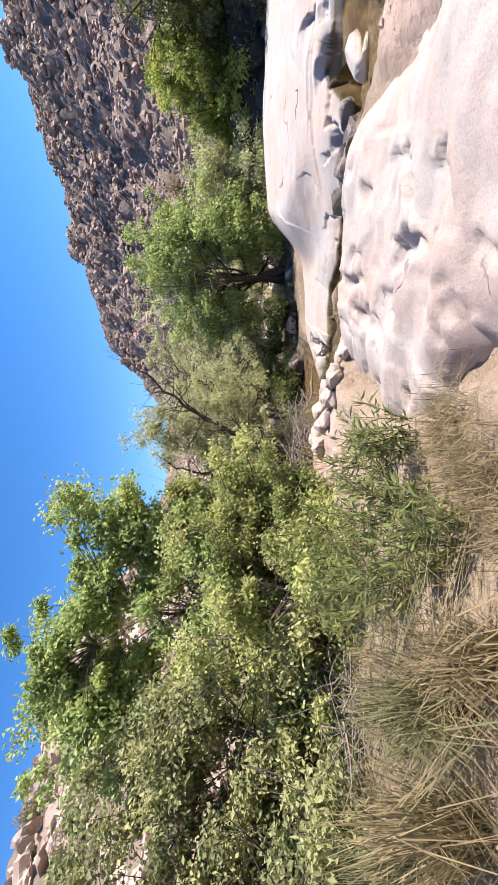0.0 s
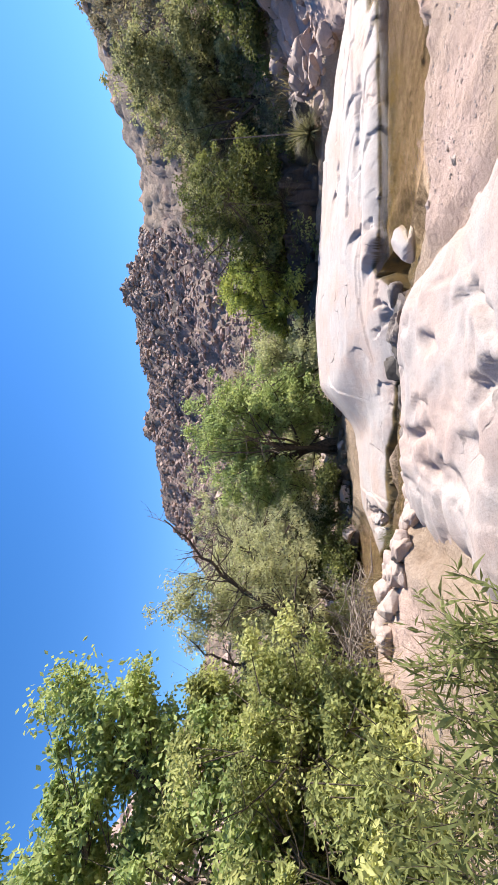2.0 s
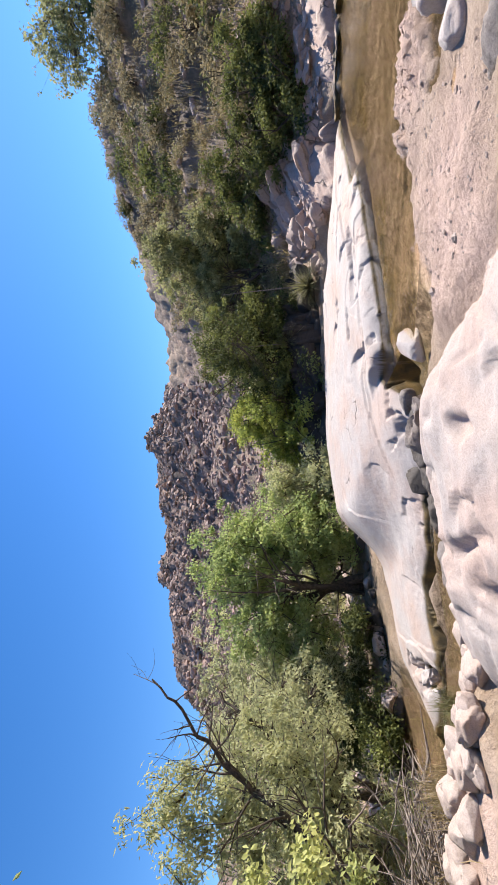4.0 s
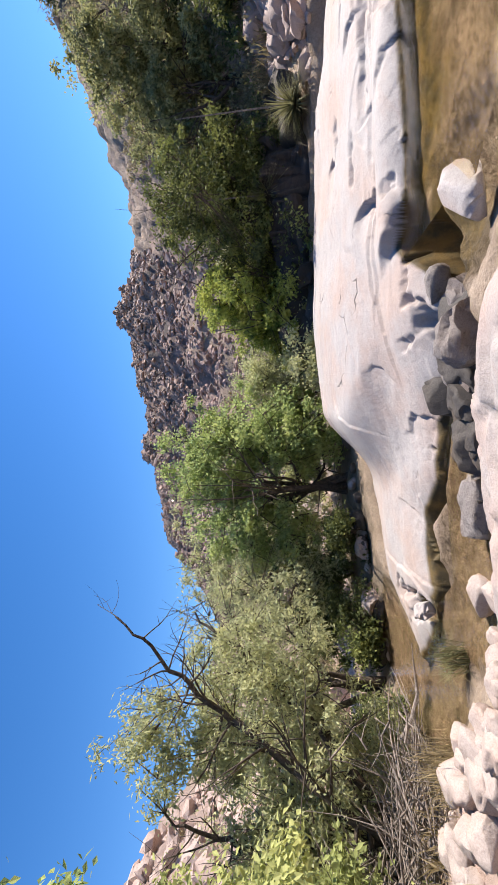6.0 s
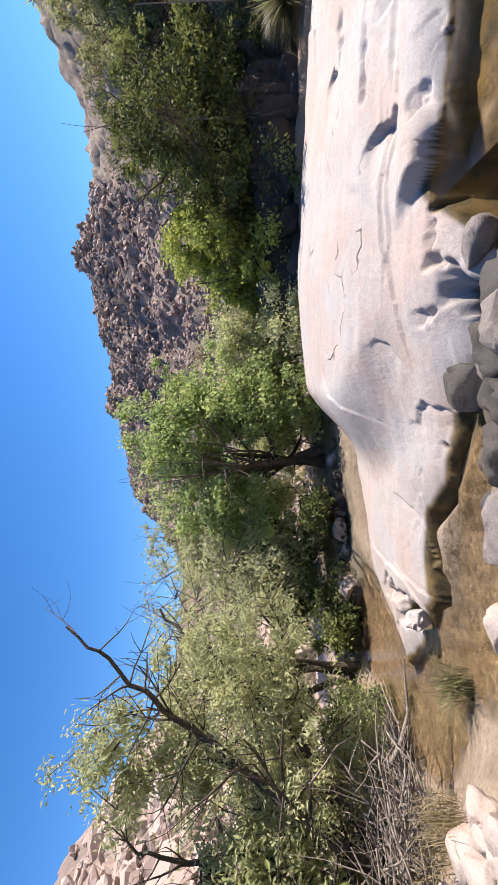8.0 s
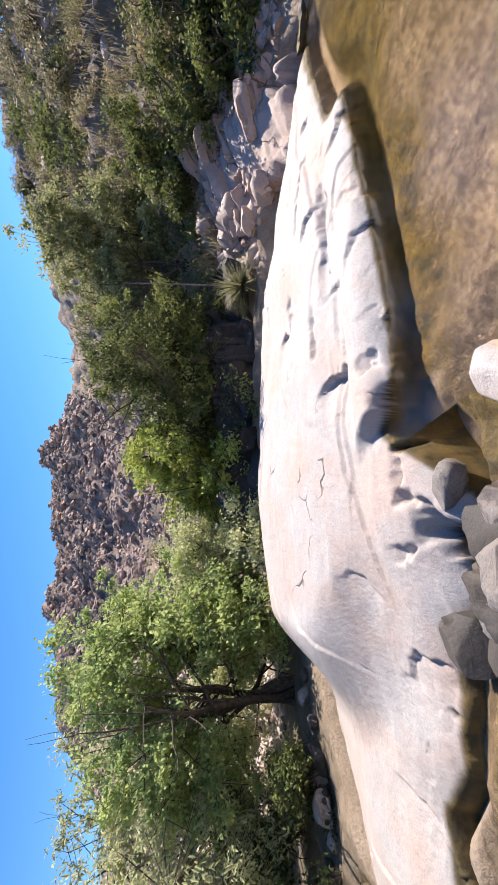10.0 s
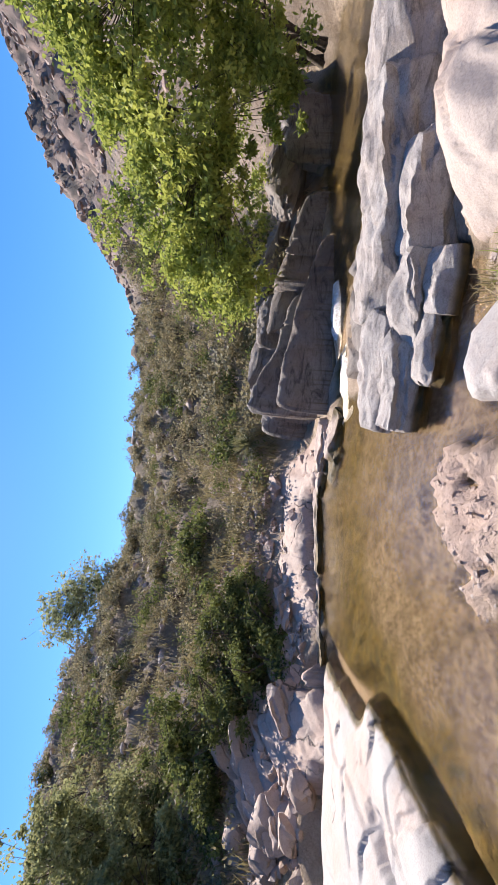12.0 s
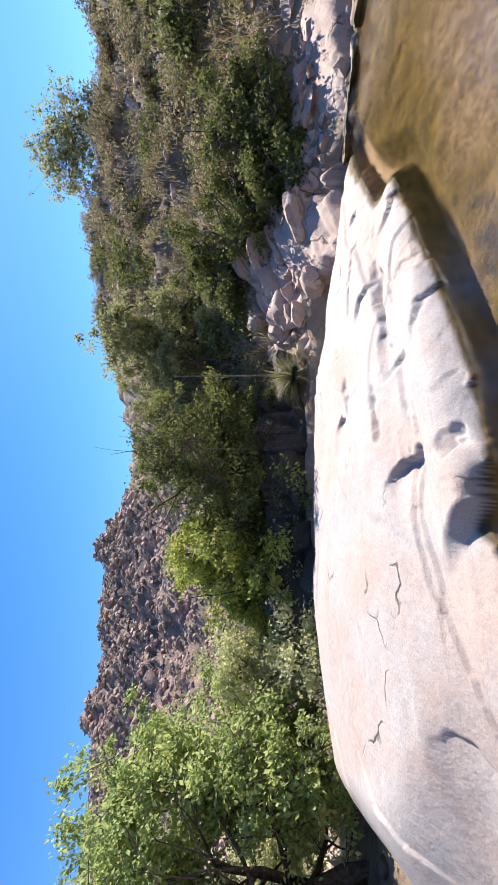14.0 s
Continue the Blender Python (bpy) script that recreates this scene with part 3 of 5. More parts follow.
slab("granite_slab", [(8.9, 0.9), (9.5, 0.5), (9.6, -0.6), (8.7, -1.1), (7.6, -1.9), (6.6, -2.4), (6.9, -1.5), (8.0, -0.2)],
     lambda x, y: 0.62 + 0 * x, M_LEDGE, "low ridge of grey rock beside the upper channel", 0.04, 0.14, seed=59, relief=0.1, cracks=0.08, turn=60, block=0.3)
slab("granite_slab", [(11.2, -0.4), (10.85, -1.0), (10.6, -2.2), (10.2, -3.8), (11.0, -3.4), (12.1, -1.6), (12.4, -0.5), (11.8, -0.2)],
     lambda x, y: 0.42 + 0.33 * np.clip(y + 4.0, 0, 3.7) - 0.14 * np.clip(x - 11.2, -1, 2), M_LEDGE, "dark tilted rock wedge above the stream", 0.035, 0.05, seed=77, relief=0.05, cracks=0.10, turn=100, block=0.08)
slab("granite_slab", [(12.6, -0.6), (11.9, -2.0), (11.2, -3.4), (12.2, -3.7), (13.2, -2.0), (13.4, -0.8)], lambda x, y: 0.95 + 0.45 * np.clip(y + 3.6, 0, 3) - 0.1 * (x - 12.3), M_LEDGE,
     "dark tilted rock ledge above the stream", 0.04, 0.06, seed=81, relief=0.07, cracks=0.12, turn=70, block=0.12)
slab("granite_slab", [(11.3, -3.6), (10.5, -5.4), (11.3, -6.6), (12.6, -5.4), (12.4, -3.8)], lambda x, y: 0.6 + 0.38 * np.clip(y + 6.4, 0, 2.8), M_LEDGE,
     "dark tilted rock ledge above the stream", 0.045, 0.06, seed=82, relief=0.08, cracks=0.12, turn=95, block=0.25)
slab("granite_slab", [(13.2, -1.0), (12.6, -3.2), (12.8, -5.6), (14.2, -6.5), (15.2, -3.5), (14.6, -0.8)], lambda x, y: 1.6 + 0.2 * ss(-1, -4, y), M_LEDGE,
     "weathered rock ledge higher up the bank", 0.05, 0.12, seed=83, relief=0.2, cracks=0.12, turn=80, block=0.3)
slab("granite_slab", [(10.3, -6.4), (9.7, -9.0), (11.5, -11.0), (13.5, -8.5), (12.0, -6.6)], lambda x, y: 1.45 + 0 * x, M_LEDGE,
     "weathered rock ledge higher up the bank", 0.05, 0.12, seed=84, relief=0.2, cracks=0.12, turn=60, block=0.3)
# The wall's shade is carried by its dark rock colour.
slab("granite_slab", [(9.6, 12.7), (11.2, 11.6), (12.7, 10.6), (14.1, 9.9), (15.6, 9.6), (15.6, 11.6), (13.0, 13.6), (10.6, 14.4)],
     lambda x, y: 1.45 + 0.25 * ss(11, 14, x), M_SHADE_DARK, "shaded blocky rock wall behind the slab", 0.06, 0.12, seed=107, relief=0.3, cracks=0.12, turn=-30, block=0.5)
slab("granite_slab", [(13.2, 4.4), (14.6, 4.6), (16.2, 2.6), (15.8, -0.2), (13.0, -0.6), (12.0, 0.7), (14.2, 1.2)],
     lambda x, y: 0.34 + 0.27 * np.clip(x - 13.2, 0, 3.2), M_HILLROCK, "pink broken rock bank behind the pool", 0.05, 0.12, seed=91, relief=0.07, cracks=0.12, turn=20, block=0.14)


slab("granite_slab", [(12.2, 5.6), (13.4, 4.7), (15.3, 5.9), (17.4, 7.6), (17.0, 9.6), (15.0, 9.4), (13.6, 7.6)], lambda x, y: 0.36 + 0.42 * np.clip(x - 12.9, 0, 4.4), M_HILLROCK,
     "pink fractured rock outcrop at the end of the slab", 0.045, 0.16, seed=103, relief=0.14, cracks=0.2, turn=35, block=0.34)
slab("granite_slab", [(4.2, 1.0), (5.1, 2.1), (5.3, 3.0), (4.7, 3.5), (4.1, 2.9), (3.4, 1.6)], lambda x, y: 0.52 + 0 * x, M_LEDGE, "rough grey weathered rock beside the sand", 0.04, 0.3, seed=97, relief=0.12, cracks=0.05)


# ---- boulders ----
def ico(sub):
    bm = bmesh.new()
    bmesh.ops.create_icosphere(bm, subdivisions=sub, radius=1.0)
    v = np.array([w.co[:] for w in bm.verts])
    f = np.array([[w.index for w in q.verts] for q in bm.faces])
    bm.free()
    return v, f


ICO = {k: ico(k) for k in (1, 2, 3, 4, 5)}


def boulder(x, y, size, mat, label, seed, z=None, sub=4, rough=0.22, square=0.45, name="boulder", group="", rot=None, crisp=True):
    v, f = ICO[sub]
    q = v * (1 - square) + np.sign(v) * np.abs(v) ** 0.45 * square * 0.72
    rough *= 1.15
    k = 1 + rough * (fbm(v[:, 0] * 1.6 + seed, v[:, 1] * 1.6 + v[:, 2] * 1.3, 3, seed) * 1.3 + fbm(v[:, 2] * 4 + seed, v[:, 0] * 4 - v[:, 1] * 2.2, 3, seed + 2) * 0.4)
    q = q * k[:, None]
    cut = np.random.default_rng(seed)
    for _ in range(7):
        way = cut.normal(0, 1, 3)
        way /= np.linalg.norm(way)
        q = q - np.maximum(q @ way - cut.uniform(0.55, 0.85), 0)[:, None] * way * 0.92
    q = q * np.array(size)
    me = mesh_np(name, q, f, True)
    if crisp:
        me.set_sharp_from_angle(angle=radians(36))
    ob = thing(name, me, mat, None, label, "boulder", group)
    zz = ground_at(x, y) if z is None else z
    rnd = random.Random(seed)
    ob.matrix_world = pose(x, y, zz + size[2] * 0.45, *(rot or (rnd.uniform(-12, 12), rnd.uniform(-12, 12), rnd.uniform(0, 360))))
    return ob


def block(x, y, top, size, turn, mat, label, seed, group="", tilt=0.0, soft=0.26):
    """An angular joint-bounded block with bedding grooves, its upper face at the given height."""
    v, f = ICO[5]
    q = v / np.abs(v).max(1, keepdims=True) * (1 - soft) + v * soft
    rng = np.random.default_rng(seed)
    for _ in range(9):
        way = rng.normal(0, 1, 3)
        way /= np.linalg.norm(way)
        q = q - np.maximum(q @ way - rng.uniform(0.95, 1.2), 0)[:, None] * way
    q = q * np.array(size)
    a, b = q[:, 0] * 1.0 + q[:, 1] * 0.7 + seed, q[:, 2] * 1.0 + q[:, 1] * 0.6
    q[:, :2] *= (1 + 0.2 * fbm(a * 2.2, b * 2.2, 4, seed))[:, None]
    bed = fbm(a * 0.8, b * 9.0, 3, seed + 3)
    flank = ss(0.55, 0.8, np.abs(v[:, :2]).max(1))
    q[:, 1] -= np.sign(v[:, 1]) * flank * 0.09 * ss(0.05, 0.35, bed)
    q[:, 0] -= np.sign(v[:, 0]) * flank * 0.05 * ss(0.05, 0.35, bed)
    q[:, 2] += 0.1 * fbm(q[:, 0] * 2.5 + seed, q[:, 1] * 5.0, 4, seed + 5)
    line = q[:, 2] + top - size[2] - POOL_Z + 0.12 * fbm(q[:, 0] * 3 + seed, q[:, 1] * 3, 3, seed)
    me = mesh_np("boulder", q, f, True, {"wet": ss(0.14, 0.05, line)})
    me.set_sharp_from_angle(angle=radians(38))
    ob = thing("boulder", me, mat, None, label, "boulder", group)
    ob.matrix_world = pose(x, y, top - size[2], rng.uniform(-3, 3), tilt, turn)
    return ob


# cracked outcrop between the pool and the upper channel
for i, (x, y, top, size) in enumerate(((8.0, 1.2, 0.77, (0.72, 0.42, 0.42)), (7.25, 0.42, 0.88, (0.72, 0.5, 0.48)), (6.5, -0.45, 1.0, (0.78, 0.55, 0.55)), (5.8, -1.2, 1.05, (0.6, 0.5, 0.5)), (5.1, -2.0, 1.1, (0.6, 0.5, 0.5)),
                                       (7.72, 1.55, 0.62, (0.62, 0.32, 0.32)), (7.0, 0.92, 0.68, (0.56, 0.36, 0.38)), (6.45, 0.32, 0.74, (0.56, 0.4, 0.42)),
                                       (7.15, 1.5, 0.42, (0.44, 0.26, 0.24)), (6.7, 1.12, 0.44, (0.3, 0.24, 0.2)), (8.45, 1.05, 0.5, (0.3, 0.4, 0.3)))):
    block(x, y, top, size, 47 + (i * 37 % 11) - 5, M_GREY, "pale cracked granite block of the outcrop by the pool", 900 + i, "outcrop blocks", tilt=2)
for x, y, top, size, turn in ((13.72, 1.9, 0.33, (1.25, 0.22, 0.25), 88), (13.7, 4.0, 0.33, (1.0, 0.22, 0.25), 93), (12.95, 0.75, 0.36, (0.75, 0.3, 0.25), 25), (12.2, 0.3, 0.5, (0.7, 0.35, 0.35), 40), (11.55, 0.45, 0.40, (0.6, 0.38, 0.3), 35), (11.9, 0.95, 0.30, (0.6, 0.3, 0.25), 30)):
    block(x, y, top, size, turn, M_HILLROCK, "low pale rock rim along the edge of the pool", 930 + int(x * 10), "pool rim")
rnd = random.Random(44)
for i in range(13):
    t = rnd.random()
    x, y = 13.9 + 3.0 * t + rnd.uniform(-0.3, 0.3), 5.5 + 2.6 * rnd.random() + 1.2 * t
    block(x, y, 0.6 + 0.42 * (x - 12.9) + rnd.uniform(-0.15, 0.25), (rnd.uniform(0.25, 0.65), rnd.uniform(0.10, 0.2), rnd.uniform(0.25, 0.4)), rnd.uniform(100, 150), M_HILLROCK,
          "tilted pink slab of fractured rock at the end of the granite", 960 + i, "tilted pink plates", tilt=rnd.uniform(15, 40), soft=0.08)
boulder(2.48, 8.5, (0.24, 0.22, 0.2), M_BOULDER, "round pale boulder standing in the creek", 3, -0.3, crisp=False)
boulder(2.42, 10.3, (0.2, 0.18, 0.2), M_SLAB, "white rounded stone in a hollow of the slab", 5, -0.2)
boulder(4.35, 7.2, (0.3, 0.22, 0.2), M_DARKROCK, "wet rock wedged in the channel, darkened for shade", 7, -0.35, 4, 0.3, 0.35)
boulder(4.0, 7.9, (0.32, 0.28, 0.2), M_DARKROCK, "wet rock wedged in the channel, darkened for shade", 9, -0.40, 4, 0.3, 0.35)
boulder(3.5, 8.1, (0.3, 0.26, 0.22), M_DARKROCK, "wet rock wedged in the channel, darkened for shade", 12, -0.40, 4, 0.3, 0.35)
boulder(6.05, 2.35, (0.42, 0.36, 0.3), M_SLAB, "white rounded boulder at the pool edge", 14, 0.15, 4, crisp=False)
boulder(5.65, 2.75, (0.3, 0.26, 0.2), M_SLAB, "white rounded boulder at the pool edge", 15, 0.15, 4, crisp=False)
boulder(4.7, 7.95, (0.3, 0.28, 0.3), M_DARKROCK, "wet rock wedged in the channel, darkened for shade", 16, -0.25, 4, 0.3, 0.35)
boulder(4.75, 6.85, (0.42, 0.3, 0.3), M_LEDGE, "mossy rock in the channel", 17, -0.1)
boulder(5.7, 7.2, (0.27, 0.18, 0.18), M_LEDGE, "grey rock at the mouth of the channel", 18, -0.08, 4, 0.15, 0.6)
boulder(5.55, 5.95, (0.38, 0.24, 0.17), M_SLAB, "small white rock between pool and channel", 19, 0.10, 4, 0.12, 0.6)
for x, y, z, size, tilt, seed in ((12.1, -4.4, 0.75, (1.7, 0.6, 0.5), -14, 34), (13.5, -3.2, 1.15, (1.9, 0.7, 0.6), -12, 35), (10.8, -7.2, 0.95, (1.6, 0.7, 0.6), -12, 36), (13.0, -6.0, 1.3, (1.8, 0.7, 0.55), -14, 37)):
    boulder(x, y, size, M_LEDGE, "dark tilted rock wedge above the stream", seed, z, 4, 0.3, 0.5, rot=(14, tilt, 62), group="tilted rock wedges")
rnd = random.Random(5)
for i in range(20):
    t = (i + rnd.uniform(-0.3, 0.3)) / 19
    r = rnd.uniform(0.28, 0.62)
    boulder(9.7 + 5.6 * t, 12.5 - 3.0 * t + rnd.uniform(-0.25, 0.2), (r * 1.25, r, r * 0.9), M_SHADE_DARK, "angular block at the foot of the rock wall, darkened for shade", 250 + i, rnd.uniform(0.0, 0.75) + 0.3 * t, 3, 0.3, 0.5, group="wall blocks")
for i in range(16):
    r = rnd.uniform(0.22, 0.5)
    t = rnd.random()
    bx, by = 13.6 + 2.4 * t + rnd.uniform(-0.5, 0.5), 7.0 + 1.9 * t + rnd.uniform(-0.5, 0.5)
    boulder(bx, by, (r * 1.3, r, r * 0.9), M_HILLROCK, "pink fractured block behind the end of the slab", 320 + i, None if i % 2 else 0.35 + 0.3 * (bx - 13.4), 3, 0.3, 0.5, group="pink blocks")
for i in range(11):
    t = rnd.random()
    r = rnd.uniform(0.14, 0.32)
    boulder(5.3 - 2.0 * t + rnd.uniform(-0.15, 0.15), 6.75 + 1.35 * t + rnd.uniform(-0.25, 0.25), (r * 1.4, r, r * 0.8), M_DARKROCK if i % 4 else M_LEDGE, "wet rock wedged in the channel, darkened for shade", 280 + i, -0.36 + 0.2 * (1 - t), 4, 0.3, 0.35, group="channel rocks")
rnd = random.Random(8)
# Most of these rocks take the dark colour in place of shade at the shore.
for i in range(34):
    x = rnd.uniform(1.2, 8.2)
    r = rnd.uniform(0.12, 0.34)
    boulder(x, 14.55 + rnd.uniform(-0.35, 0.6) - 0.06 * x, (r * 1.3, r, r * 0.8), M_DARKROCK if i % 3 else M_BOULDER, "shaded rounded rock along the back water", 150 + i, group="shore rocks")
for i in range(46):
    t = rnd.random()
    x, y = 2.2 - 2.2 * t + rnd.uniform(-0.25, 0.25), 7.5 + 1.4 * t * t + rnd.uniform(-0.45, 0.35)
    r = 0.06 + 0.15 * rnd.random() ** 1.5
    boulder(x, y, (r * rnd.uniform(0.9, 1.4), r, r * 0.75), M_BOULDER, "pale rounded stone on the creek bank", 100 + i, group="bank stones", crisp=False)


# ---- plants ----
def tubes(segments, sides=5):
    """Tapered tubes from (start, end, radius, radius)."""
    p0, p1 = np.array([q[0] for q in segments]), np.array([q[1] for q in segments])
    r0, r1 = np.array([q[2] for q in segments]), np.array([q[3] for q in segments])
    d = p1 - p0
    d = d / np.maximum(np.linalg.norm(d, axis=1, keepdims=True), 1e-6)
    ref = np.where(np.abs(d[:, 2:3]) > 0.9, np.array([[1.0, 0, 0]]), np.array([[0, 0, 1.0]]))
    u = np.cross(d, ref)
    u /= np.linalg.norm(u, axis=1, keepdims=True)
    w = np.cross(d, u)
    ang = np.arange(sides) * 2 * math.pi / sides
    ring = u[:, None, :] * np.cos(ang)[None, :, None] + w[:, None, :] * np.sin(ang)[None, :, None]
    v = np.concatenate([p0[:, None] + ring * r0[:, None, None], p1[:, None] + ring * r1[:, None, None]], 1).reshape(-1, 3)
    k = np.arange(sides)
    face = np.stack([k, (k + 1) % sides, (k + 1) % sides + sides, k + sides], -1)
    f = (np.arange(len(segments)) * 2 * sides)[:, None, None] + face[None]
    return v, f.reshape(-1, 4)


def leaves(points, normals, length, width, rng, droop=0.0):
    """One bent four-cornered leaf at each point."""
    k = len(points)
    d = normals + rng.normal(0, 0.75, (k, 3))
    d[:, 2] -= droop
    d /= np.linalg.norm(d, axis=1, keepdims=True)
    side = np.cross(d, rng.normal(0, 1, (k, 3)))
    side /= np.maximum(np.linalg.norm(side, axis=1, keepdims=True), 1e-6)
    up = np.cross(side, d)
    ln = (length * rng.uniform(0.6, 1.3, k))[:, None]
    wd = (width * rng.uniform(0.6, 1.3, k))[:, None]
    a, b = points, points + d * ln
    m = points + d * ln * 0.45 + up * ln * 0.1
    v = np.stack([a, m + side * wd * 0.5, b, m - side * wd * 0.5], 1).reshape(-1, 3)
    return v, np.arange(k * 4).reshape(k, 4)


def spray(points, length, width, rng, flat=0.55, droop=0.25):
    """Leaves that hold their faces to the sky, as on a sunlit crown."""
    k = len(points)
    n = np.array([0.45, -0.25, 0.8]) + rng.normal(0, flat, (k, 3))
    n /= np.linalg.norm(n, axis=1, keepdims=True)
    d = np.cross(n, rng.normal(0, 1, (k, 3)))
    d[:, 2] -= droop
    d /= np.maximum(np.linalg.norm(d, axis=1, keepdims=True), 1e-6)
    side = np.cross(n, d)
    side /= np.maximum(np.linalg.norm(side, axis=1, keepdims=True), 1e-6)
    ln, wd = (length * rng.uniform(0.6, 1.3, k))[:, None], (width * rng.uniform(0.7, 1.3, k))[:, None]
    m = points + d * ln * 0.45 + n * ln * 0.08
    v = np.stack([points, m + side * wd * 0.5, points + d * ln, m - side * wd * 0.5], 1).reshape(-1, 3)
    return v, np.arange(k * 4).reshape(k, 4)


def clumped(rng, crown, count, size, seed, gaps):
    """Points in many separate leaf clumps on the outer part of each ellipsoid, the clump's random number, and twigs to the clumps."""
    pts, tone, twigs = [], [], []
    share = np.array([np.mean(rr) ** 2 for c, rr in crown])
    for (c, rr), part in zip(crown, share / share.sum()):
        c, rr = np.array(c, float), np.array(rr, float)
        n = max(10, int(12.6 * rr.mean() ** 2 / (2.5 * size) ** 2 * 1.35))
        way = rng.normal(0, 1, (n, 3))
        way /= np.linalg.norm(way, axis=1, keepdims=True)
        out = rng.uniform(0.12, 1.0, n) ** 0.45 * (1.0 + 0.9 * fbm(way[:, 0] * 1.6 + seed, way[:, 1] * 1.6 + way[:, 2] * 1.9, 3, seed))
        cc = c + way * rr * out[:, None]
        cc = cc[fbm(cc[:, 0] * 1.1 + seed, cc[:, 1] * 1.1 + cc[:, 2] * 1.5, 2, seed + 5) > -0.38 + gaps]
        n = len(cc)
        if n == 0:
            continue
        w = rng.integers(0, n, int(count * part))
        big, hue = rng.uniform(0.55, 1.45, n) * size, rng.random(n)
        pts.append(cc[w] + rng.normal(0, 1, (len(w), 3)) * big[w][:, None] * np.array([0.75, 0.75, 0.45]))
        tone.append(hue[w])
        for p in cc:
            twigs.append((p - (p - c) * rng.uniform(0.25, 0.5) + np.array([0, 0, -0.12]), p, 0.011, 0.004))
    return np.concatenate(pts), np.concatenate(tone), twigs


def grow(rng, start, way, length, radius, depth, segs, tips, bend=0.25, lift=0.12, spread=0.8, steps=4, kids=3):
    p, d = np.array(start, float), np.array(way, float)
    d /= np.linalg.norm(d)
    for i in range(steps):
        d = d + rng.normal(0, bend, 3) * 0.5
        d[2] += lift * 0.5
        d /= np.linalg.norm(d)
        q = p + d * length / steps
        ra, rb = radius * (1 - 0.6 * i / steps), radius * (1 - 0.6 * (i + 1) / steps)
        segs.append((p, q, ra, rb))
        p = q
        if depth > 0 and i >= 1:
            for _ in range(rng.integers(1, kids)):
                w = d + rng.normal(0, spread, 3)
                grow(rng, p, w, length * rng.uniform(0.45, 0.7), rb * 0.65, depth - 1, segs, tips, bend, lift, spread, steps, kids)
        if depth <= 1:
            tips.append((p, d))
    tips.append((p, d))


def joined(segs, twigs):
    """Twigs led back to the nearest branch."""
    ends = np.array([q[1] for q in segs])
    return [(ends[np.argmin(np.linalg.norm(ends - p1, axis=1))], p1, r0, r1) for p0, p1, r0, r1 in twigs]


def tree(name, base, stems, crown, count, leaf, mat, label, seed, category="tree", bark=None, droop=0.3, clump=0.19, depth=2, gaps=0.2):
    """stems: (direction, length, radius); crown: (centre, radii) that keeps the leaves within an uneven outline."""
    rng = np.random.default_rng(seed)
    segs, tips = [], []
    for off, way, ln, rad in stems:
        grow(rng, np.array(base) + np.array(off), way, ln, rad, depth, segs, tips)
    pts, tone, twigs = clumped(rng, crown, int(count * 0.6), clump, seed, gaps)
    twigs = joined(segs, twigs)
    root = new(name)
    root.location = base
    tagged(root, label, category)
    v, f = tubes(segs + twigs)
    thing("trunk", mesh_np("trunk", v - np.array(base), f), bark or M_BARK, root)
    v, f = spray(pts, leaf[0] * 1.15, leaf[1] * 1.15, rng, 0.85, droop)
    thing("crown", mesh_np("crown", v - np.array(base), f, False, {"clump": np.repeat(tone, 4)}), mat, root)
    return root


GREEN, OLIVE, YELLOW = M_GREEN, M_OLIVE, M_YELLOWGREEN


def stems(count, length, radius, spread, seed):
    rng = random.Random(seed)
    return [((rng.uniform(-0.3, 0.3), rng.uniform(-0.3, 0.3), -0.1), (rng.uniform(-spread, spread), rng.uniform(-spread, spread), 1), length * rng.uniform(0.8, 1.1), radius * rng.uniform(0.7, 1.1)) for _ in range(count)]


# behind the slab
tree("tree", (6.2, 15.6, -0.2), stems(4, 3.2, 0.14, 0.5, 1),
     [((6.9, 15.3, 3.6), (2.0, 1.8, 2.0)), ((7.8, 15.0, 2.0), (1.9, 1.6, 1.7)), ((5.0, 15.6, 2.9), (1.5, 1.3, 1.7)), ((8.0, 14.8, 1.0), (1.6, 1.3, 1.0))], 90000, (0.10, 0.055), GREEN,
     "leafy green tree behind the granite slab", 11)
tree("tree", (4.6, 20.5, 0.0), stems(3, 3.8, 0.13, 0.35, 2), [((5.0, 20.5, 3.9), (1.9, 1.5, 2.2)), ((3.6, 20, 2.2), (1.8, 1.4, 2.0)), ((6.2, 19.6, 1.6), (1.5, 1.2, 1.4))], 42000, (0.15, 0.05), OLIVE,
     "feathery olive-green tree at the canyon bend", 12)
tree("bush", (11.3, 13.3, 0.4), stems(5, 2.2, 0.07, 0.6, 3), [((11.5, 13.3, 2.7), (1.5, 1.4, 1.6)), ((11.2, 13.4, 1.4), (1.8, 1.4, 1.2))], 52000, (0.10, 0.055), YELLOW,
     "bright yellow-green bush behind the slab", 13, "bush")
tree("bush", (9.4, 14.8, 0.2), stems(4, 1.6, 0.05, 0.6, 4), [((9.6, 14.8, 1.5), (1.6, 1.2, 1.2)), ((10.4, 15.4, 1.9), (1.4, 1.2, 1.3))], 30000, (0.10, 0.04), OLIVE, "dull olive shrub behind the slab", 14, "bush")
tree("juniper", (13.4, 11.4, 0.5), stems(4, 3.2, 0.13, 0.5, 5), [((13.6, 11.4, 3.9), (1.7, 1.5, 1.4)), ((13.0, 11.8, 2.4), (1.9, 1.5, 1.5)), ((14.4, 11.0, 2.4), (1.3, 1.2, 1.4)), ((13.4, 11.6, 1.2), (2.0, 1.3, 0.9))],
     60000, (0.10, 0.05), M_DARKLEAF, "dense dark juniper tree behind the slab", 15)
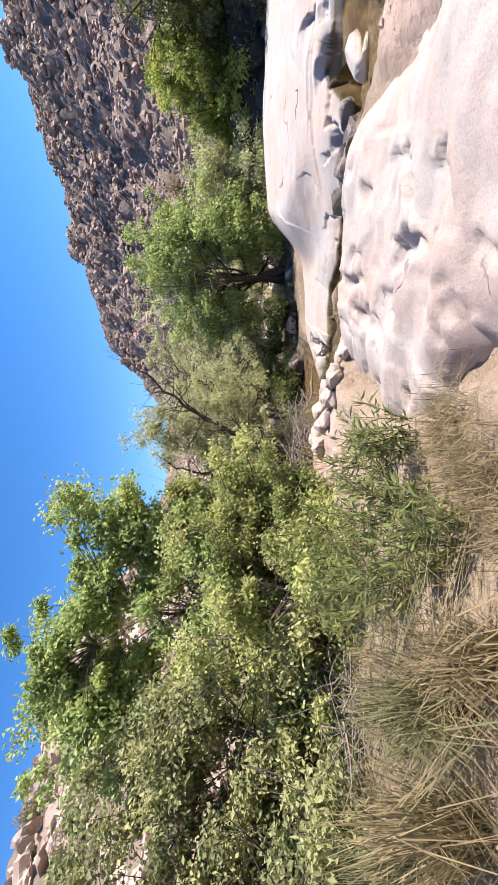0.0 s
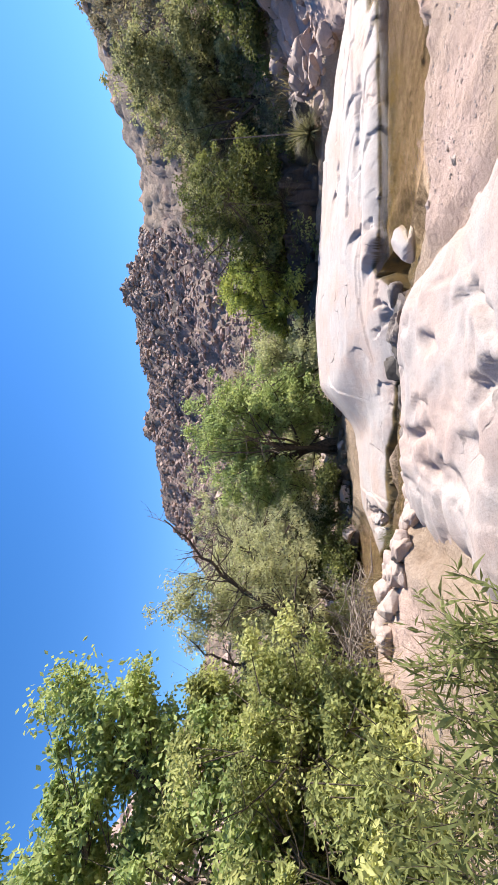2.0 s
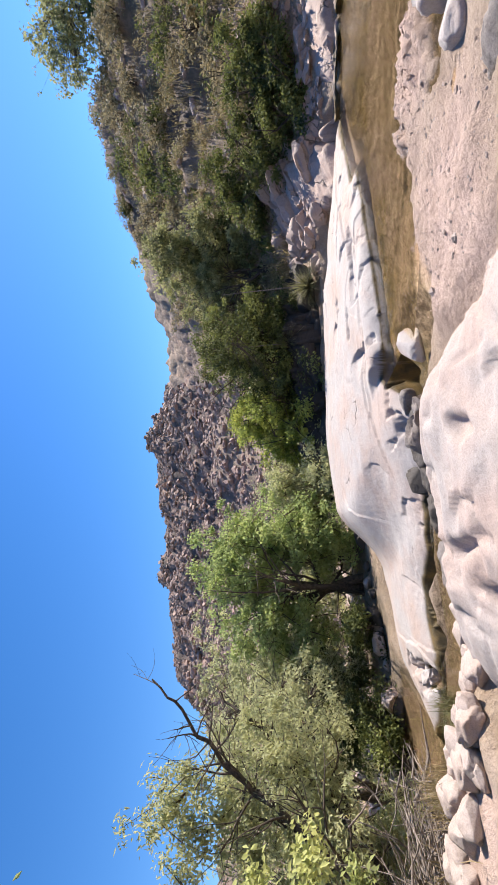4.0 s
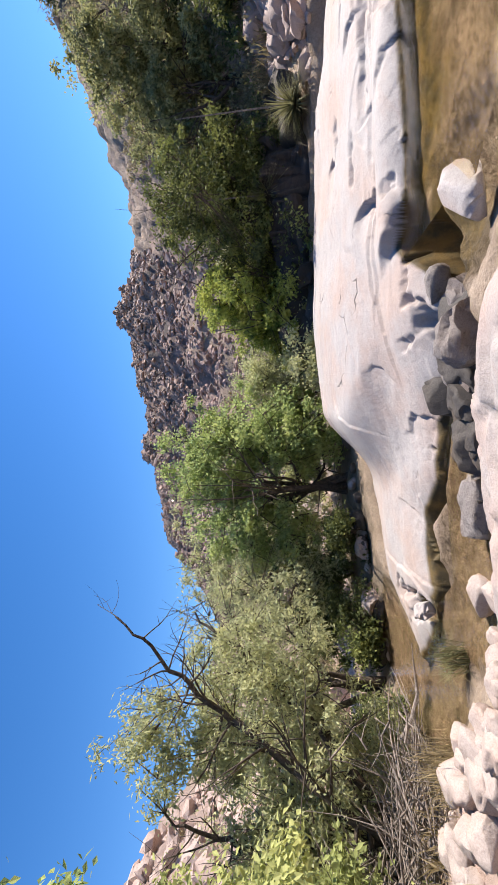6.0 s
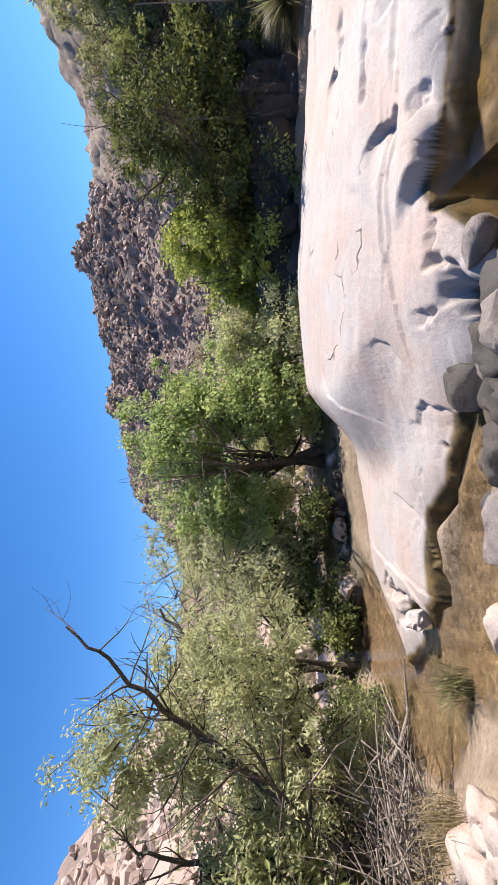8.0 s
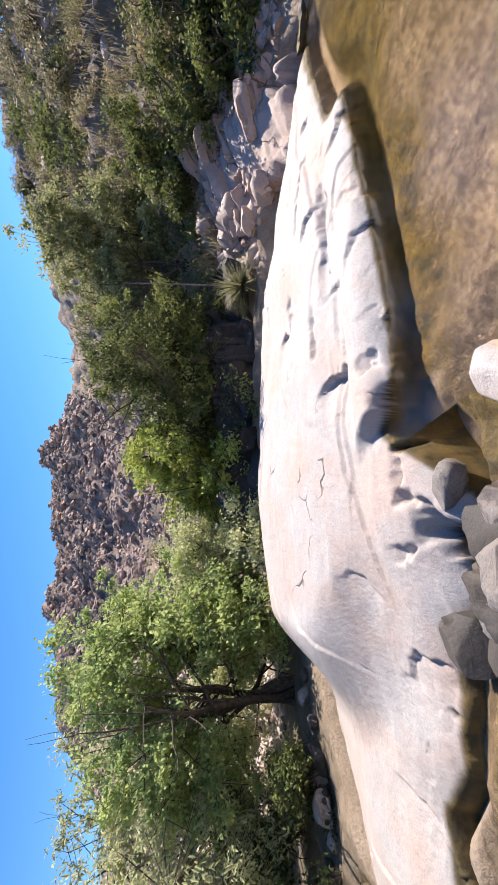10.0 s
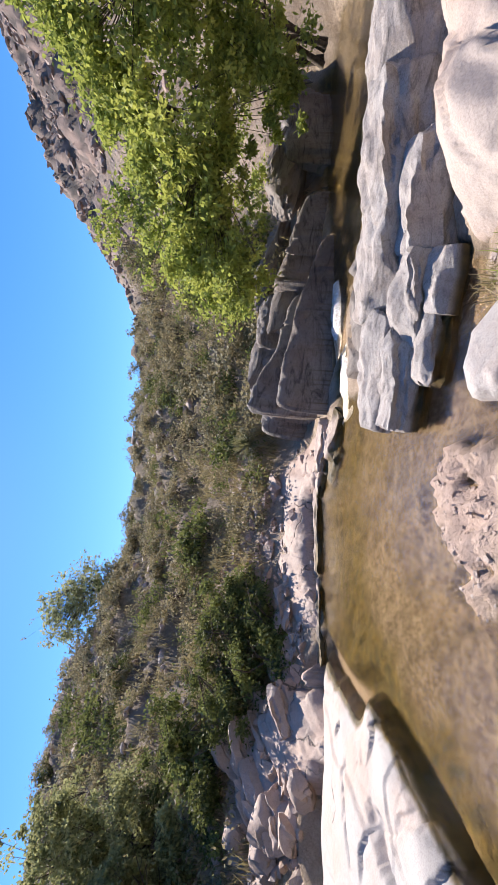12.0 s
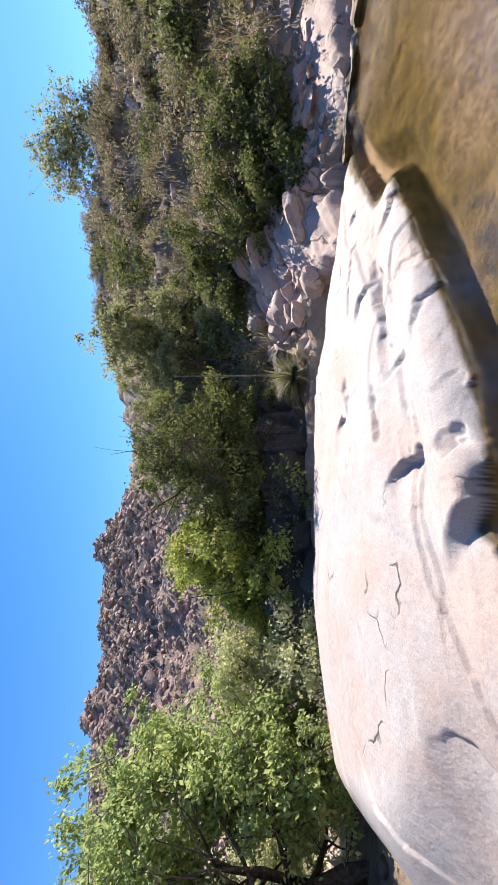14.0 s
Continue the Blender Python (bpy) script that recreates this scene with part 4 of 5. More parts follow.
tree("bush", (17.0, 12.6, 1.0), stems(4, 2.0, 0.06, 0.6, 6), [((17.0, 12.6, 2.6), (1.7, 1.5, 1.5))], 24000, (0.11, 0.055), M_DARKLEAF, "dark evergreen bush at the foot of the slope", 24, "bush")
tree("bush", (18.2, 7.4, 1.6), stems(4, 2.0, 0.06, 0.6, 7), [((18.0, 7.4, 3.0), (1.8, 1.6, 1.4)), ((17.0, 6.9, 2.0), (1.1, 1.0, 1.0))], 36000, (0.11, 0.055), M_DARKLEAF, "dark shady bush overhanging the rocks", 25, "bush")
# Undergrowth added so its dark leaves stand in for shade under the trees.
tree("bush", (4.0, 17.2, 0.0), stems(4, 1.6, 0.05, 0.6, 18), [((4.0, 17.2, 1.1), (1.4, 1.0, 1.1)), ((2.6, 16.8, 1.0), (1.0, 0.9, 0.9))], 24000, (0.11, 0.04), M_DARKLEAF, "added undergrowth bush, dark to stand in for shade below the trees", 41, "bush")
tree("bush", (8.0, 17.4, 0.0), stems(4, 1.6, 0.05, 0.6, 19), [((8.0, 17.4, 1.1), (1.6, 1.0, 1.2))], 18000, (0.11, 0.05), OLIVE, "olive undergrowth bush below the trees", 42, "bush")
tree("bush", (14.6, 14.6, 0.8), stems(4, 1.8, 0.06, 0.6, 20), [((14.6, 14.6, 2.2), (1.8, 1.4, 1.5))], 24000, (0.11, 0.055), OLIVE, "olive bush at the foot of the slope", 43, "bush")

tree("bush", (9.3, 12.9, 0.2), stems(4, 1.3, 0.05, 0.6, 31), [((9.4, 12.9, 0.9), (1.1, 0.9, 0.8))], 14000, (0.09, 0.045), OLIVE, "low olive bush at the end of the rock wall", 46, "bush")
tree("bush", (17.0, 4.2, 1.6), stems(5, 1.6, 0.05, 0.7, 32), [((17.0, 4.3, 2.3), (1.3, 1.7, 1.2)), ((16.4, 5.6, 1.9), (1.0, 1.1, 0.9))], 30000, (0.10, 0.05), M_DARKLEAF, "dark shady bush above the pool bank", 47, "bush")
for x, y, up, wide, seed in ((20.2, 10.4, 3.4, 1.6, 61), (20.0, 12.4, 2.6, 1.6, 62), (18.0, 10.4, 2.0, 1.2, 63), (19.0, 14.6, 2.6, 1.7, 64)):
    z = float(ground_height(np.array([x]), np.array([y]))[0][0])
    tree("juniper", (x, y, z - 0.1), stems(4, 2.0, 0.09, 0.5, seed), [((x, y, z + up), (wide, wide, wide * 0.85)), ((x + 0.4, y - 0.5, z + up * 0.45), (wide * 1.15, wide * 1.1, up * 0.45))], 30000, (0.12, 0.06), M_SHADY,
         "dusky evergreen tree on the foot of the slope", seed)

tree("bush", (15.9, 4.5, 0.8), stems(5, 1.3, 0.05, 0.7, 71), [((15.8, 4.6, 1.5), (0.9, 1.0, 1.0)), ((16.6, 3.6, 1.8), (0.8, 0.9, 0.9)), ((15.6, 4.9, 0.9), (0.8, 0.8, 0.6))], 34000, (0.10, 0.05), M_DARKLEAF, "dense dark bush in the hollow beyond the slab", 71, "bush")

# Low bushes added to bring dark where the back water lies in shade.
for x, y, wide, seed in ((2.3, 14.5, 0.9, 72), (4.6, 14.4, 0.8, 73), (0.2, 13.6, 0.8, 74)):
    tree("bush", (x, y, -0.2), stems(4, 0.8, 0.03, 0.7, seed), [((x, y, 0.35), (wide, 0.6, 0.55))], 13000, (0.09, 0.04), M_DARKLEAF, "added low bush, dark to stand in for shade at the back edge of the creek", seed, "bush")

# creek bend
tree("willow", (0.9, 14.6, 0.0), stems(4, 3.0, 0.11, 0.5, 9), [((2.4, 15.0, 3.0), (1.8, 1.4, 1.8)), ((0.4, 14.8, 2.4), (1.7, 1.3, 1.8)), ((-1.2, 14.4, 2.2), (1.7, 1.3, 1.8)), ((3.6, 15.6, 1.6), (1.2, 1.0, 1.2))],
     28000, (0.12, 0.035), OLIVE, "slanting willow across the creek", 17)
tree("bush", (-0.9, 11.6, 0.2), stems(5, 1.8, 0.05, 0.6, 10), [((-0.9, 11.6, 1.3), (1.5, 1.0, 1.2)), ((0.3, 12.4, 0.9), (0.9, 0.8, 0.9))], 17000, (0.09, 0.026), OLIVE, "low willow thicket at the water edge", 27, "bush")


def limb_tree(base, limbs, crown, count, leaf, mat, label, seed):
    """A tree whose main limbs run along given lines, with side twigs and leaves."""
    rng = np.random.default_rng(seed)
    segs, tips = [], []
    for pts, rad in limbs:
        pts = np.array(pts, float)
        t = np.linspace(0, len(pts) - 1, 6 * (len(pts) - 1) + 1)
        line = np.stack([np.interp(t, np.arange(len(pts)), pts[:, k]) for k in range(3)], 1) + rng.normal(0, 0.035, (len(t), 3))
        for i in range(len(line) - 1):
            ra, rb = rad * (1 - 0.85 * i / len(line)), rad * (1 - 0.85 * (i + 1) / len(line))
            segs.append((line[i], line[i + 1], ra, rb))
            if i > 3:
                for _ in range(2 if i < len(line) - 6 else i % 2):
                    w = (line[i + 1] - line[i]) + rng.normal(0, 0.25, 3)
                    grow(rng, line[i], w, rng.uniform(0.5, 1.1), rb * 0.4 + 0.004, 1, segs, tips if i < len(line) - 5 else [])
    pts, tone, twigs = clumped(rng, crown, count // 2, 0.15, seed, 0.22)
    tp = np.array([q[0] for q in tips])
    pick = rng.integers(0, len(tp), count // 2)
    more = tp[pick] + rng.normal(0, 0.10, (len(pick), 3))
    keep = np.zeros(len(more), bool)
    for c, rr in crown:
        keep |= np.linalg.norm((more - np.array(c)) / np.array(rr), axis=1) < 1.0
    pts, tone = np.concatenate([pts, more[keep]]), np.concatenate([tone, rng.random(len(tp))[pick][keep]])
    twigs = joined(segs, twigs)
    root = new("willow")
    root.location = base
    tagged(root, label, "tree")
    v, f = tubes(segs + twigs)
    thing("trunk", mesh_np("trunk", v - np.array(base), f), M_BARK, root)
    v, f = spray(pts, leaf[0], leaf[1], rng, 0.9, 0.5)
    thing("crown", mesh_np("crown", v - np.array(base), f, False, {"clump": np.repeat(tone, 4)}), mat, root)


limb_tree((-0.7, 10.7, 0.1), [([(-0.7, 10.7, 0.1), (-0.1, 10.7, 1.25), (0.92, 11.05, 2.87), (1.7, 10.8, 3.9), (2.45, 10.5, 4.7)], 0.085),
                              ([(-0.8, 10.8, 0.1), (-0.9, 11.0, 1.5), (-0.5, 11.1, 3.0), (-0.2, 11.0, 3.9)], 0.08),
                              ([(-0.4, 10.9, 0.6), (0.8, 11.6, 1.6), (1.9, 12.0, 2.9), (2.6, 12.0, 3.8)], 0.09),
                              ([(-0.8, 10.6, 0.1), (-1.6, 10.6, 1.6), (-1.9, 10.8, 2.6)], 0.06)],
          [((0.8, 11.9, 2.4), (1.8, 1.2, 1.4)), ((0.6, 11.3, 4.2), (0.8, 0.7, 0.8)), ((-1.2, 11.2, 1.9), (1.3, 1.2, 1.2))], 46000, (0.10, 0.034), OLIVE, "leaning willow with thin grey-green leaves and a bare tip", 16)

# thicket on the near bank
tree("tree", (-2.8, 9.2, 0.4), stems(4, 2.9, 0.11, 0.35, 11), [((-2.0, 9.3, 4.7), (1.0, 1.0, 1.5)), ((-1.1, 9.4, 5.2), (0.8, 0.8, 1.3)), ((-3.6, 9.0, 5.7), (1.3, 1.2, 1.6)), ((-2.8, 8.6, 2.8), (1.9, 1.4, 1.6)), ((-5.0, 8.6, 5.3), (1.3, 1.2, 1.7))],
     100000, (0.10, 0.06), GREEN, "tall leafy tree in the thicket", 18)
tree("bush", (-1.4, 8.8, 0.3), stems(6, 2.0, 0.05, 0.6, 12), [((-1.4, 8.9, 1.9), (1.5, 1.2, 1.6)), ((-1.2, 8.2, 1.0), (0.9, 0.8, 0.8)), ((-1.0, 9.7, 1.5), (0.6, 0.6, 0.8)), ((-1.0, 9.8, 3.4), (0.6, 0.6, 0.9))], 80000, (0.085, 0.045), M_THICKET, "dense olive bush in the thicket", 19, "bush", gaps=0.27)
tree("bush", (-2.6, 6.9, 0.5), stems(6, 1.8, 0.05, 0.6, 13), [((-2.7, 7.0, 1.7), (1.5, 1.1, 1.3)), ((-2.2, 6.3, 1.0), (1.1, 0.8, 0.7))], 60000, (0.075, 0.035), M_THICKET, "dense olive bush in the thicket", 29, "bush", gaps=0.27)
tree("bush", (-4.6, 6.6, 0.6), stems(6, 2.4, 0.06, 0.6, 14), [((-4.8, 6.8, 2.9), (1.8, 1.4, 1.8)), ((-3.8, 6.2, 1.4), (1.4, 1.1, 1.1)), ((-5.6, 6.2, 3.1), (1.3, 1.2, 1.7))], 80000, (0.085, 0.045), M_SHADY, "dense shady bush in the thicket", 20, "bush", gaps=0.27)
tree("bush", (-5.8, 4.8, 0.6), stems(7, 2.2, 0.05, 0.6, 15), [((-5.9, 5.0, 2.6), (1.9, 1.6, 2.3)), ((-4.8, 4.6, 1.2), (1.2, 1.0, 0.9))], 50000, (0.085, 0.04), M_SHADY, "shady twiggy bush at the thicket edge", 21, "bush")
# over the stream
tree("tree", (8.6, -7.6, 0.9), stems(5, 3.0, 0.1, 0.5, 16), [((9.4, -4.6, 4.0), (2.3, 1.8, 1.8)), ((10.6, -3.4, 3.0), (1.5, 1.3, 1.3)), ((7.4, -5.8, 4.8), (2.0, 1.6, 1.9)), ((8.6, -6.2, 2.4), (1.8, 1.4, 1.3))],
     80000, (0.11, 0.06), YELLOW, "sunlit yellow-green tree over the stream", 22, gaps=0.32)


def polar(az, r):
    return CX + r * math.sin(radians(az)), CY + r * math.cos(radians(az))


x, y = polar(92.6, 40.0)
z = ground_at(x, y)
tree("tree", (x, y, z - 0.2), stems(3, 2.4, 0.12, 0.4, 17), [((x, y + 1.3, z + 3.7), (3.0, 3.0, 2.7)), ((x, y - 0.6, z + 2.4), (2.2, 2.4, 1.8))], 9500, (0.22, 0.12), M_SHADY, "lone thin-leaved round tree on the hill crest", 23)


# ---- hillside scrub ----
def scrub_kind(name, seed, mat, count, rad, high, label, group):
    rng = np.random.default_rng(seed)
    segs, tips = [], []
    for k in range(5):
        grow(rng, (0, 0, -0.05), (rng.normal(0, 0.6), rng.normal(0, 0.6), 1), high * 0.8, 0.03, 1, segs, tips)
    root = new(name)
    tagged(root, label, "shrub", group)
    v, f = tubes(segs, 3)
    thing("stem", mesh_np("stem", v, f), M_BARK, root)
    p, tone, twigs = clumped(rng, [((0, 0, high * 0.5), (rad, rad, high * 0.5))], count, 0.17 * rad, seed, 0.15)
    tone, p = tone[p[:, 2] > -0.05], p[p[:, 2] > -0.05]
    v, f = spray(p, 0.12 * rad + 0.035, 0.065 * rad + 0.02, rng, 0.85)
    thing("crown", mesh_np("crown", v, f, False, {"clump": np.repeat(tone, 4)}), mat, root)
    return root


KINDS = [scrub_kind("shrub", 61, M_SCRUB, 850, 1.0, 1.2, "dull olive scrub bush on the hillside", "hillside shrubs"),
         scrub_kind("shrub", 62, M_DARKLEAF, 850, 1.1, 1.5, "dark evergreen scrub bush on the hillside", "hillside shrubs"),
         scrub_kind("shrub", 63, M_SCRUB, 850, 0.9, 0.9, "pale olive scrub bush on the hillside", "hillside shrubs"),
         scrub_kind("shrub", 64, M_SCRUB, 700, 0.8, 1.0, "grey twiggy scrub bush on the hillside", "hillside shrubs")]
rnd = random.Random(77)
spots = []
for i in range(230):
    az = rnd.uniform(50, 139)
    r = 14.0 + 32 * rnd.random() ** 1.25
    spots.append((*polar(az, r), r))
for i in range(90):
    az = rnd.uniform(-60, 12)
    r = 17 + 28 * rnd.random()
    spots.append((*polar(az, r), r))
for i in range(20):
    spots.append((*polar(rnd.uniform(-80, -45), 14 + 28 * rnd.random()), 20))
for i in range(20):
    az = rnd.uniform(8, 50)
    r = 19 + 30 * rnd.random()
    spots.append((*polar(az, r), r))
zs = ground_height(np.array([q[0] for q in spots]), np.array([q[1] for q in spots]))[0]
for i, ((x, y, r), z) in enumerate(zip(spots, zs)):
    if x < 19.5 and -1.5 < y < 5.5:
        continue
    k = KINDS[rnd.choice((0, 1, 2, 3, 0, 2, 3))]
    size = rnd.uniform(0.55, 1.25) * (0.8 + r * 0.012)
    m = pose(x, y, float(z) - 0.1, 0, 0, rnd.uniform(0, 360)) @ Matrix.Diagonal((size, size, size * rnd.uniform(0.7, 1.2), 1))
    copy_thing(k, m)
for i, k in enumerate(KINDS):
    x, y = polar(62 + 17 * i, 24)
    k.matrix_world = pose(x, y, ground_at(x, y) - 0.1)


def low_shrubs(name, p, mat, label, seed):
    """Small leafy clumps joined in one mesh."""
    rng = np.random.default_rng(seed)
    k = 110
    big, hue = rng.uniform(0.18, 0.5, len(p)), rng.random(len(p))
    way = rng.normal(0, 1, (len(p) * k, 3)) * np.array([0.6, 0.6, 0.45])
    q = np.repeat(p, k, 0) + way * np.repeat(big, k)[:, None] + np.repeat(np.stack([0 * big, 0 * big, big * 0.7], 1), k, 0)
    v, f = spray(q, 0.13, 0.07, rng, 0.85)
    thing(name, mesh_np(name, v, f, False, {"clump": np.repeat(hue, k * 4)}), mat, None, label, "scrub", "", "stuff")


def rock_field(name, places, sizes, mat, label, seed, flat=0.7, sub=1):
    """Loose angular rocks joined in one mesh."""
    rng = np.random.default_rng(seed)
    v, f = ICO[sub]
    vs, fs = [], []
    for i, ((x, y, z), sz) in enumerate(zip(places, sizes)):
        q = v * rng.uniform(0.45, 1.35, (len(v), 1)) if sub == 1 else v * (1 + 1.1 * fbm(v[:, 0] * 1.5 + i, v[:, 1] * 1.5 + v[:, 2] * 1.7, 3, i % 97))[:, None]
        for _ in range(5 if sub > 1 else 0):
            way = rng.normal(0, 1, 3)
            way /= np.linalg.norm(way)
            q = q - np.maximum(q @ way - rng.uniform(0.4, 0.7), 0)[:, None] * way
        q = q * np.array([rng.uniform(0.8, 1.4), rng.uniform(0.7, 1.2), flat]) * sz
        a = rng.uniform(0, 6.28)
        q = np.stack([q[:, 0] * math.cos(a) - q[:, 1] * math.sin(a), q[:, 0] * math.sin(a) + q[:, 1] * math.cos(a), q[:, 2]], 1)
        vs.append(q + np.array([x, y, z]))
        fs.append(f + len(v) * i)
    thing(name, mesh_np(name, np.concatenate(vs), np.concatenate(fs), False), mat, None, label, "rocks", "", "stuff")


def scatter(count, az0, az1, r0, r1, seed, power=1.0):
    rng = np.random.default_rng(seed)
    az, r = np.radians(rng.uniform(az0, az1, count)), r0 + (r1 - r0) * rng.random(count) ** power
    x, y = CX + r * np.sin(az), CY + r * np.cos(az)
    z = ground_height(x, y)[0]
    return np.stack([x, y, z], 1), rng, r


p, rng, r = scatter(22000, 5, 51, 32, 138, 201, 0.85)
rock_field("talus_rocks", p, (0.16 + 0.5 * rng.random(len(p)) ** 2.2) * (0.35 + r / 100) * np.where(r > 112, 0.55, 1.0), M_CLIFF, "brown angular boulders covering the mountain face", 202)
p, rng, r = scatter(4000, 128, 165, 22, 108, 221, 0.9)
rock_field("talus_rocks", p, (0.1 + 0.5 * rng.random(len(p)) ** 3) * (0.35 + r / 80), M_CLIFF, "brown angular boulders on the upstream mountain", 222)
p, rng, r = scatter(1100, 54, 136, 14, 44, 203)
rock_field("hillside_rocks", p, rng.uniform(0.1, 0.5, len(p)) * np.clip(r / 32, 0.35, 1.1), M_HILLROCK, "pinkish weathered rocks on the scrubby slope", 204)
p, rng, r = scatter(420, -45, 10, 18, 50, 205)
rock_field("hillside_rocks", p, rng.uniform(0.25, 0.9, len(p)), M_HILLROCK, "pale pinkish rocks on the far slope", 206, 0.7, 2)
p, rng, r = scatter(620, -46, -12, 28, 53, 261)
p[:, 2] += 0.15
rock_field("hillside_rocks", p, rng.uniform(0.35, 1.3, len(p)), M_HILLROCK, "pale tumbled boulders below the crest of the far slope", 262, 0.8, 2)
p, rng, r = scatter(220, -50, 10, 18, 50, 263)
low_shrubs("slope_scrub", p, M_SCRUB, "small olive bushes among the pale boulders", 264)
p, rng, r = scatter(260, -80, -42, 13, 45, 211)
rock_field("hillside_rocks", p, rng.uniform(0.3, 1.3, len(p)), M_HILLROCK, "pale pinkish rocks on the near slope", 212, 0.7, 3)
p, rng, r = scatter(520, -10, 17, 24, 62, 241)
rock_field("hillside_rocks", p, rng.uniform(0.25, 1.1, len(p)), M_HILLROCK, "pale pinkish boulders on the slope behind the trees", 242, 0.8, 2)
p, rng, r = scatter(160, 2, 24, 14.5, 22, 207)
rock_field("creek_rocks", p, rng.uniform(0.1, 0.42, len(p)), M_BOULDER, "pale tumbled rocks under the trees", 208)
p, rng, r = scatter(520, 60, 130, 0.8, 4.2, 213)
ok = (inside(p[:, 0], p[:, 1], POOL) < -0.05) & (inside(p[:, 0], p[:, 1], NEAR) < -0.1)
rock_field("beach_pebbles", p[ok], (rng.uniform(0.006, 0.02, len(p)) * (1 + 2 * (rng.random(len(p)) > 0.93)))[ok], M_BOULDER, "scattered small pebbles on the pink sand", 214)
rng = np.random.default_rng(231)
p = np.stack([rng.normal(7.1, 0.6, 260), rng.normal(3.3, 0.5, 260)], 1)
p = np.concatenate([p, ground_height(p[:, 0], p[:, 1])[0][:, None]], 1)
p = p[p[:, 2] > POOL_Z - 0.03]
rock_field("spit_stones", p, 0.012 + 0.03 * rng.random(len(p)) ** 3, M_BOULDER, "small stones and clods on the pale sand spit", 232, 0.6, 2)
p, rng, r = scatter(900, 66, 108, 11.2, 17.5, 251)
ok = (inside(p[:, 0], p[:, 1], POOL) < -0.3) & (inside(p[:, 0], p[:, 1], FAR) < 0)
rock_field("slope_rubble", p[ok], (0.05 + 0.26 * rng.random(len(p)) ** 2.5)[ok], M_HILLROCK, "pinkish angular rubble at the foot of the slope", 252, 0.7, 2)
p, rng, r = scatter(110, 86, 112, 10.5, 15, 209)
ok = (inside(p[:, 0], p[:, 1], POOL) < -0.1) & (to_sn(p[:, 0], p[:, 1])[0] > 12.7)
rock_field("bank_rubble", p[ok], rng.uniform(0.05, 0.18, len(p))[ok], M_HILLROCK, "pinkish broken rubble along the pool bank", 210, 0.7, 2)


# ---- grasses ----
def tuft_mesh(blades, high, wide, seed, width=0.012, bend=0.5):
    rng = np.random.default_rng(seed)
    vs, fs = [], []
    for i in range(blades):
        a, lean = rng.uniform(0, 6.28), abs(rng.normal(0, bend))
        b = np.array([rng.normal(0, wide), rng.normal(0, wide), 0])
        h = high * rng.uniform(0.5, 1.15)
        out = np.array([math.cos(a), math.sin(a), 0])
        side = np.array([-math.sin(a), math.cos(a), 0]) * width * 0.5
        mid = b + out * h * lean * 0.35 + np.array([0, 0, h * 0.6])
        tip = b + out * h * lean * 1.0 + np.array([0, 0, h * max(0.35, 1 - lean * 0.5)])
        k = len(vs)
        vs += [b - side, b + side, mid + side * 0.8, mid - side * 0.8, tip, tip]
        fs += [(k, k + 1, k + 2, k + 3), (k + 3, k + 2, k + 4, k + 5)]
    v = np.array(vs)
    v[5::6] += np.array([0.001, 0.001, 0])
    return mesh_np("blades", v, np.array(fs), False)


def tuft(x, y, blades, high, wide, mat, label, seed, width=0.012, bend=0.5, z=None):
    root = new("grass_tuft")
    root.location = (x, y, (ground_at(x, y) if z is None else z) - 0.02)
    tagged(root, label, "grass")
    thing("foliage", tuft_mesh(blades * 3 // 4, high, wide, seed, width, bend), mat, root, "", "", "", "stuff")
    thing("dead_foliage", tuft_mesh(blades // 4, high * 0.9, wide * 1.2, seed + 900, width * 0.8, bend * 1.3), M_DRY, root, "bleached dead blades", "", "", "stuff")


tuft(1.85, 9.4, 260, 0.5, 0.05, M_SOTOL, "green rush tuft at the creek edge", 301, 0.01, 0.8, -0.2)
tuft(0.9, 8.7, 260, 0.45, 0.12, M_DRY, "dry straw-coloured grass tuft between bank stones", 302, 0.008, 0.6)
for i, (x, y, h) in enumerate([(-1.45, 3.1, 0.85), (-2.1, 2.85, 0.95), (-2.8, 3.3, 0.85), (-0.95, 2.75, 0.6), (-1.9, 3.7, 0.6)]):
    tuft(x, y, 400, h * 1.2, 0.07, (M_SOTOL, M_DRY)[i % 2], ("arching grey-green grass clump on the sandy bank", "arching straw-yellow grass clump on the sandy bank")[i % 2], 310 + i, 0.011, 0.95)
for i, (x, y, h) in enumerate([(0.2, 2.95, 0.42), (0.5, 3.35, 0.34), (-0.1, 2.6, 0.36)]):
    tuft(x, y, 380, h, 0.16, M_DRY, "low tangle of dry straw grass beside the granite", 340 + i, 0.007, 1.0)
tuft(6.05, 1.75, 120, 0.22, 0.07, M_DRY, "small straw grass tuft at the pool edge", 330, 0.01, 0.7, 0.25)
tuft(5.6, 1.9, 160, 0.3, 0.10, M_YELLOWGREEN, "small green grass tuft beside the boulder", 331, 0.01, 0.7, 0.3)


def grass_field(name, p, high, blades, mat, label, seed):
    rng = np.random.default_rng(seed)
    q = np.repeat(p, blades, 0) + np.concatenate([rng.normal(0, 0.14, (len(p) * blades, 2)), np.zeros((len(p) * blades, 1))], 1)
    v, f = leaves(q, np.tile([0, 0, 2.2], (len(q), 1)), high, high * 0.05, rng)
    thing(name, mesh_np(name, v, f, False), mat, None, label, "grass", "", "stuff")


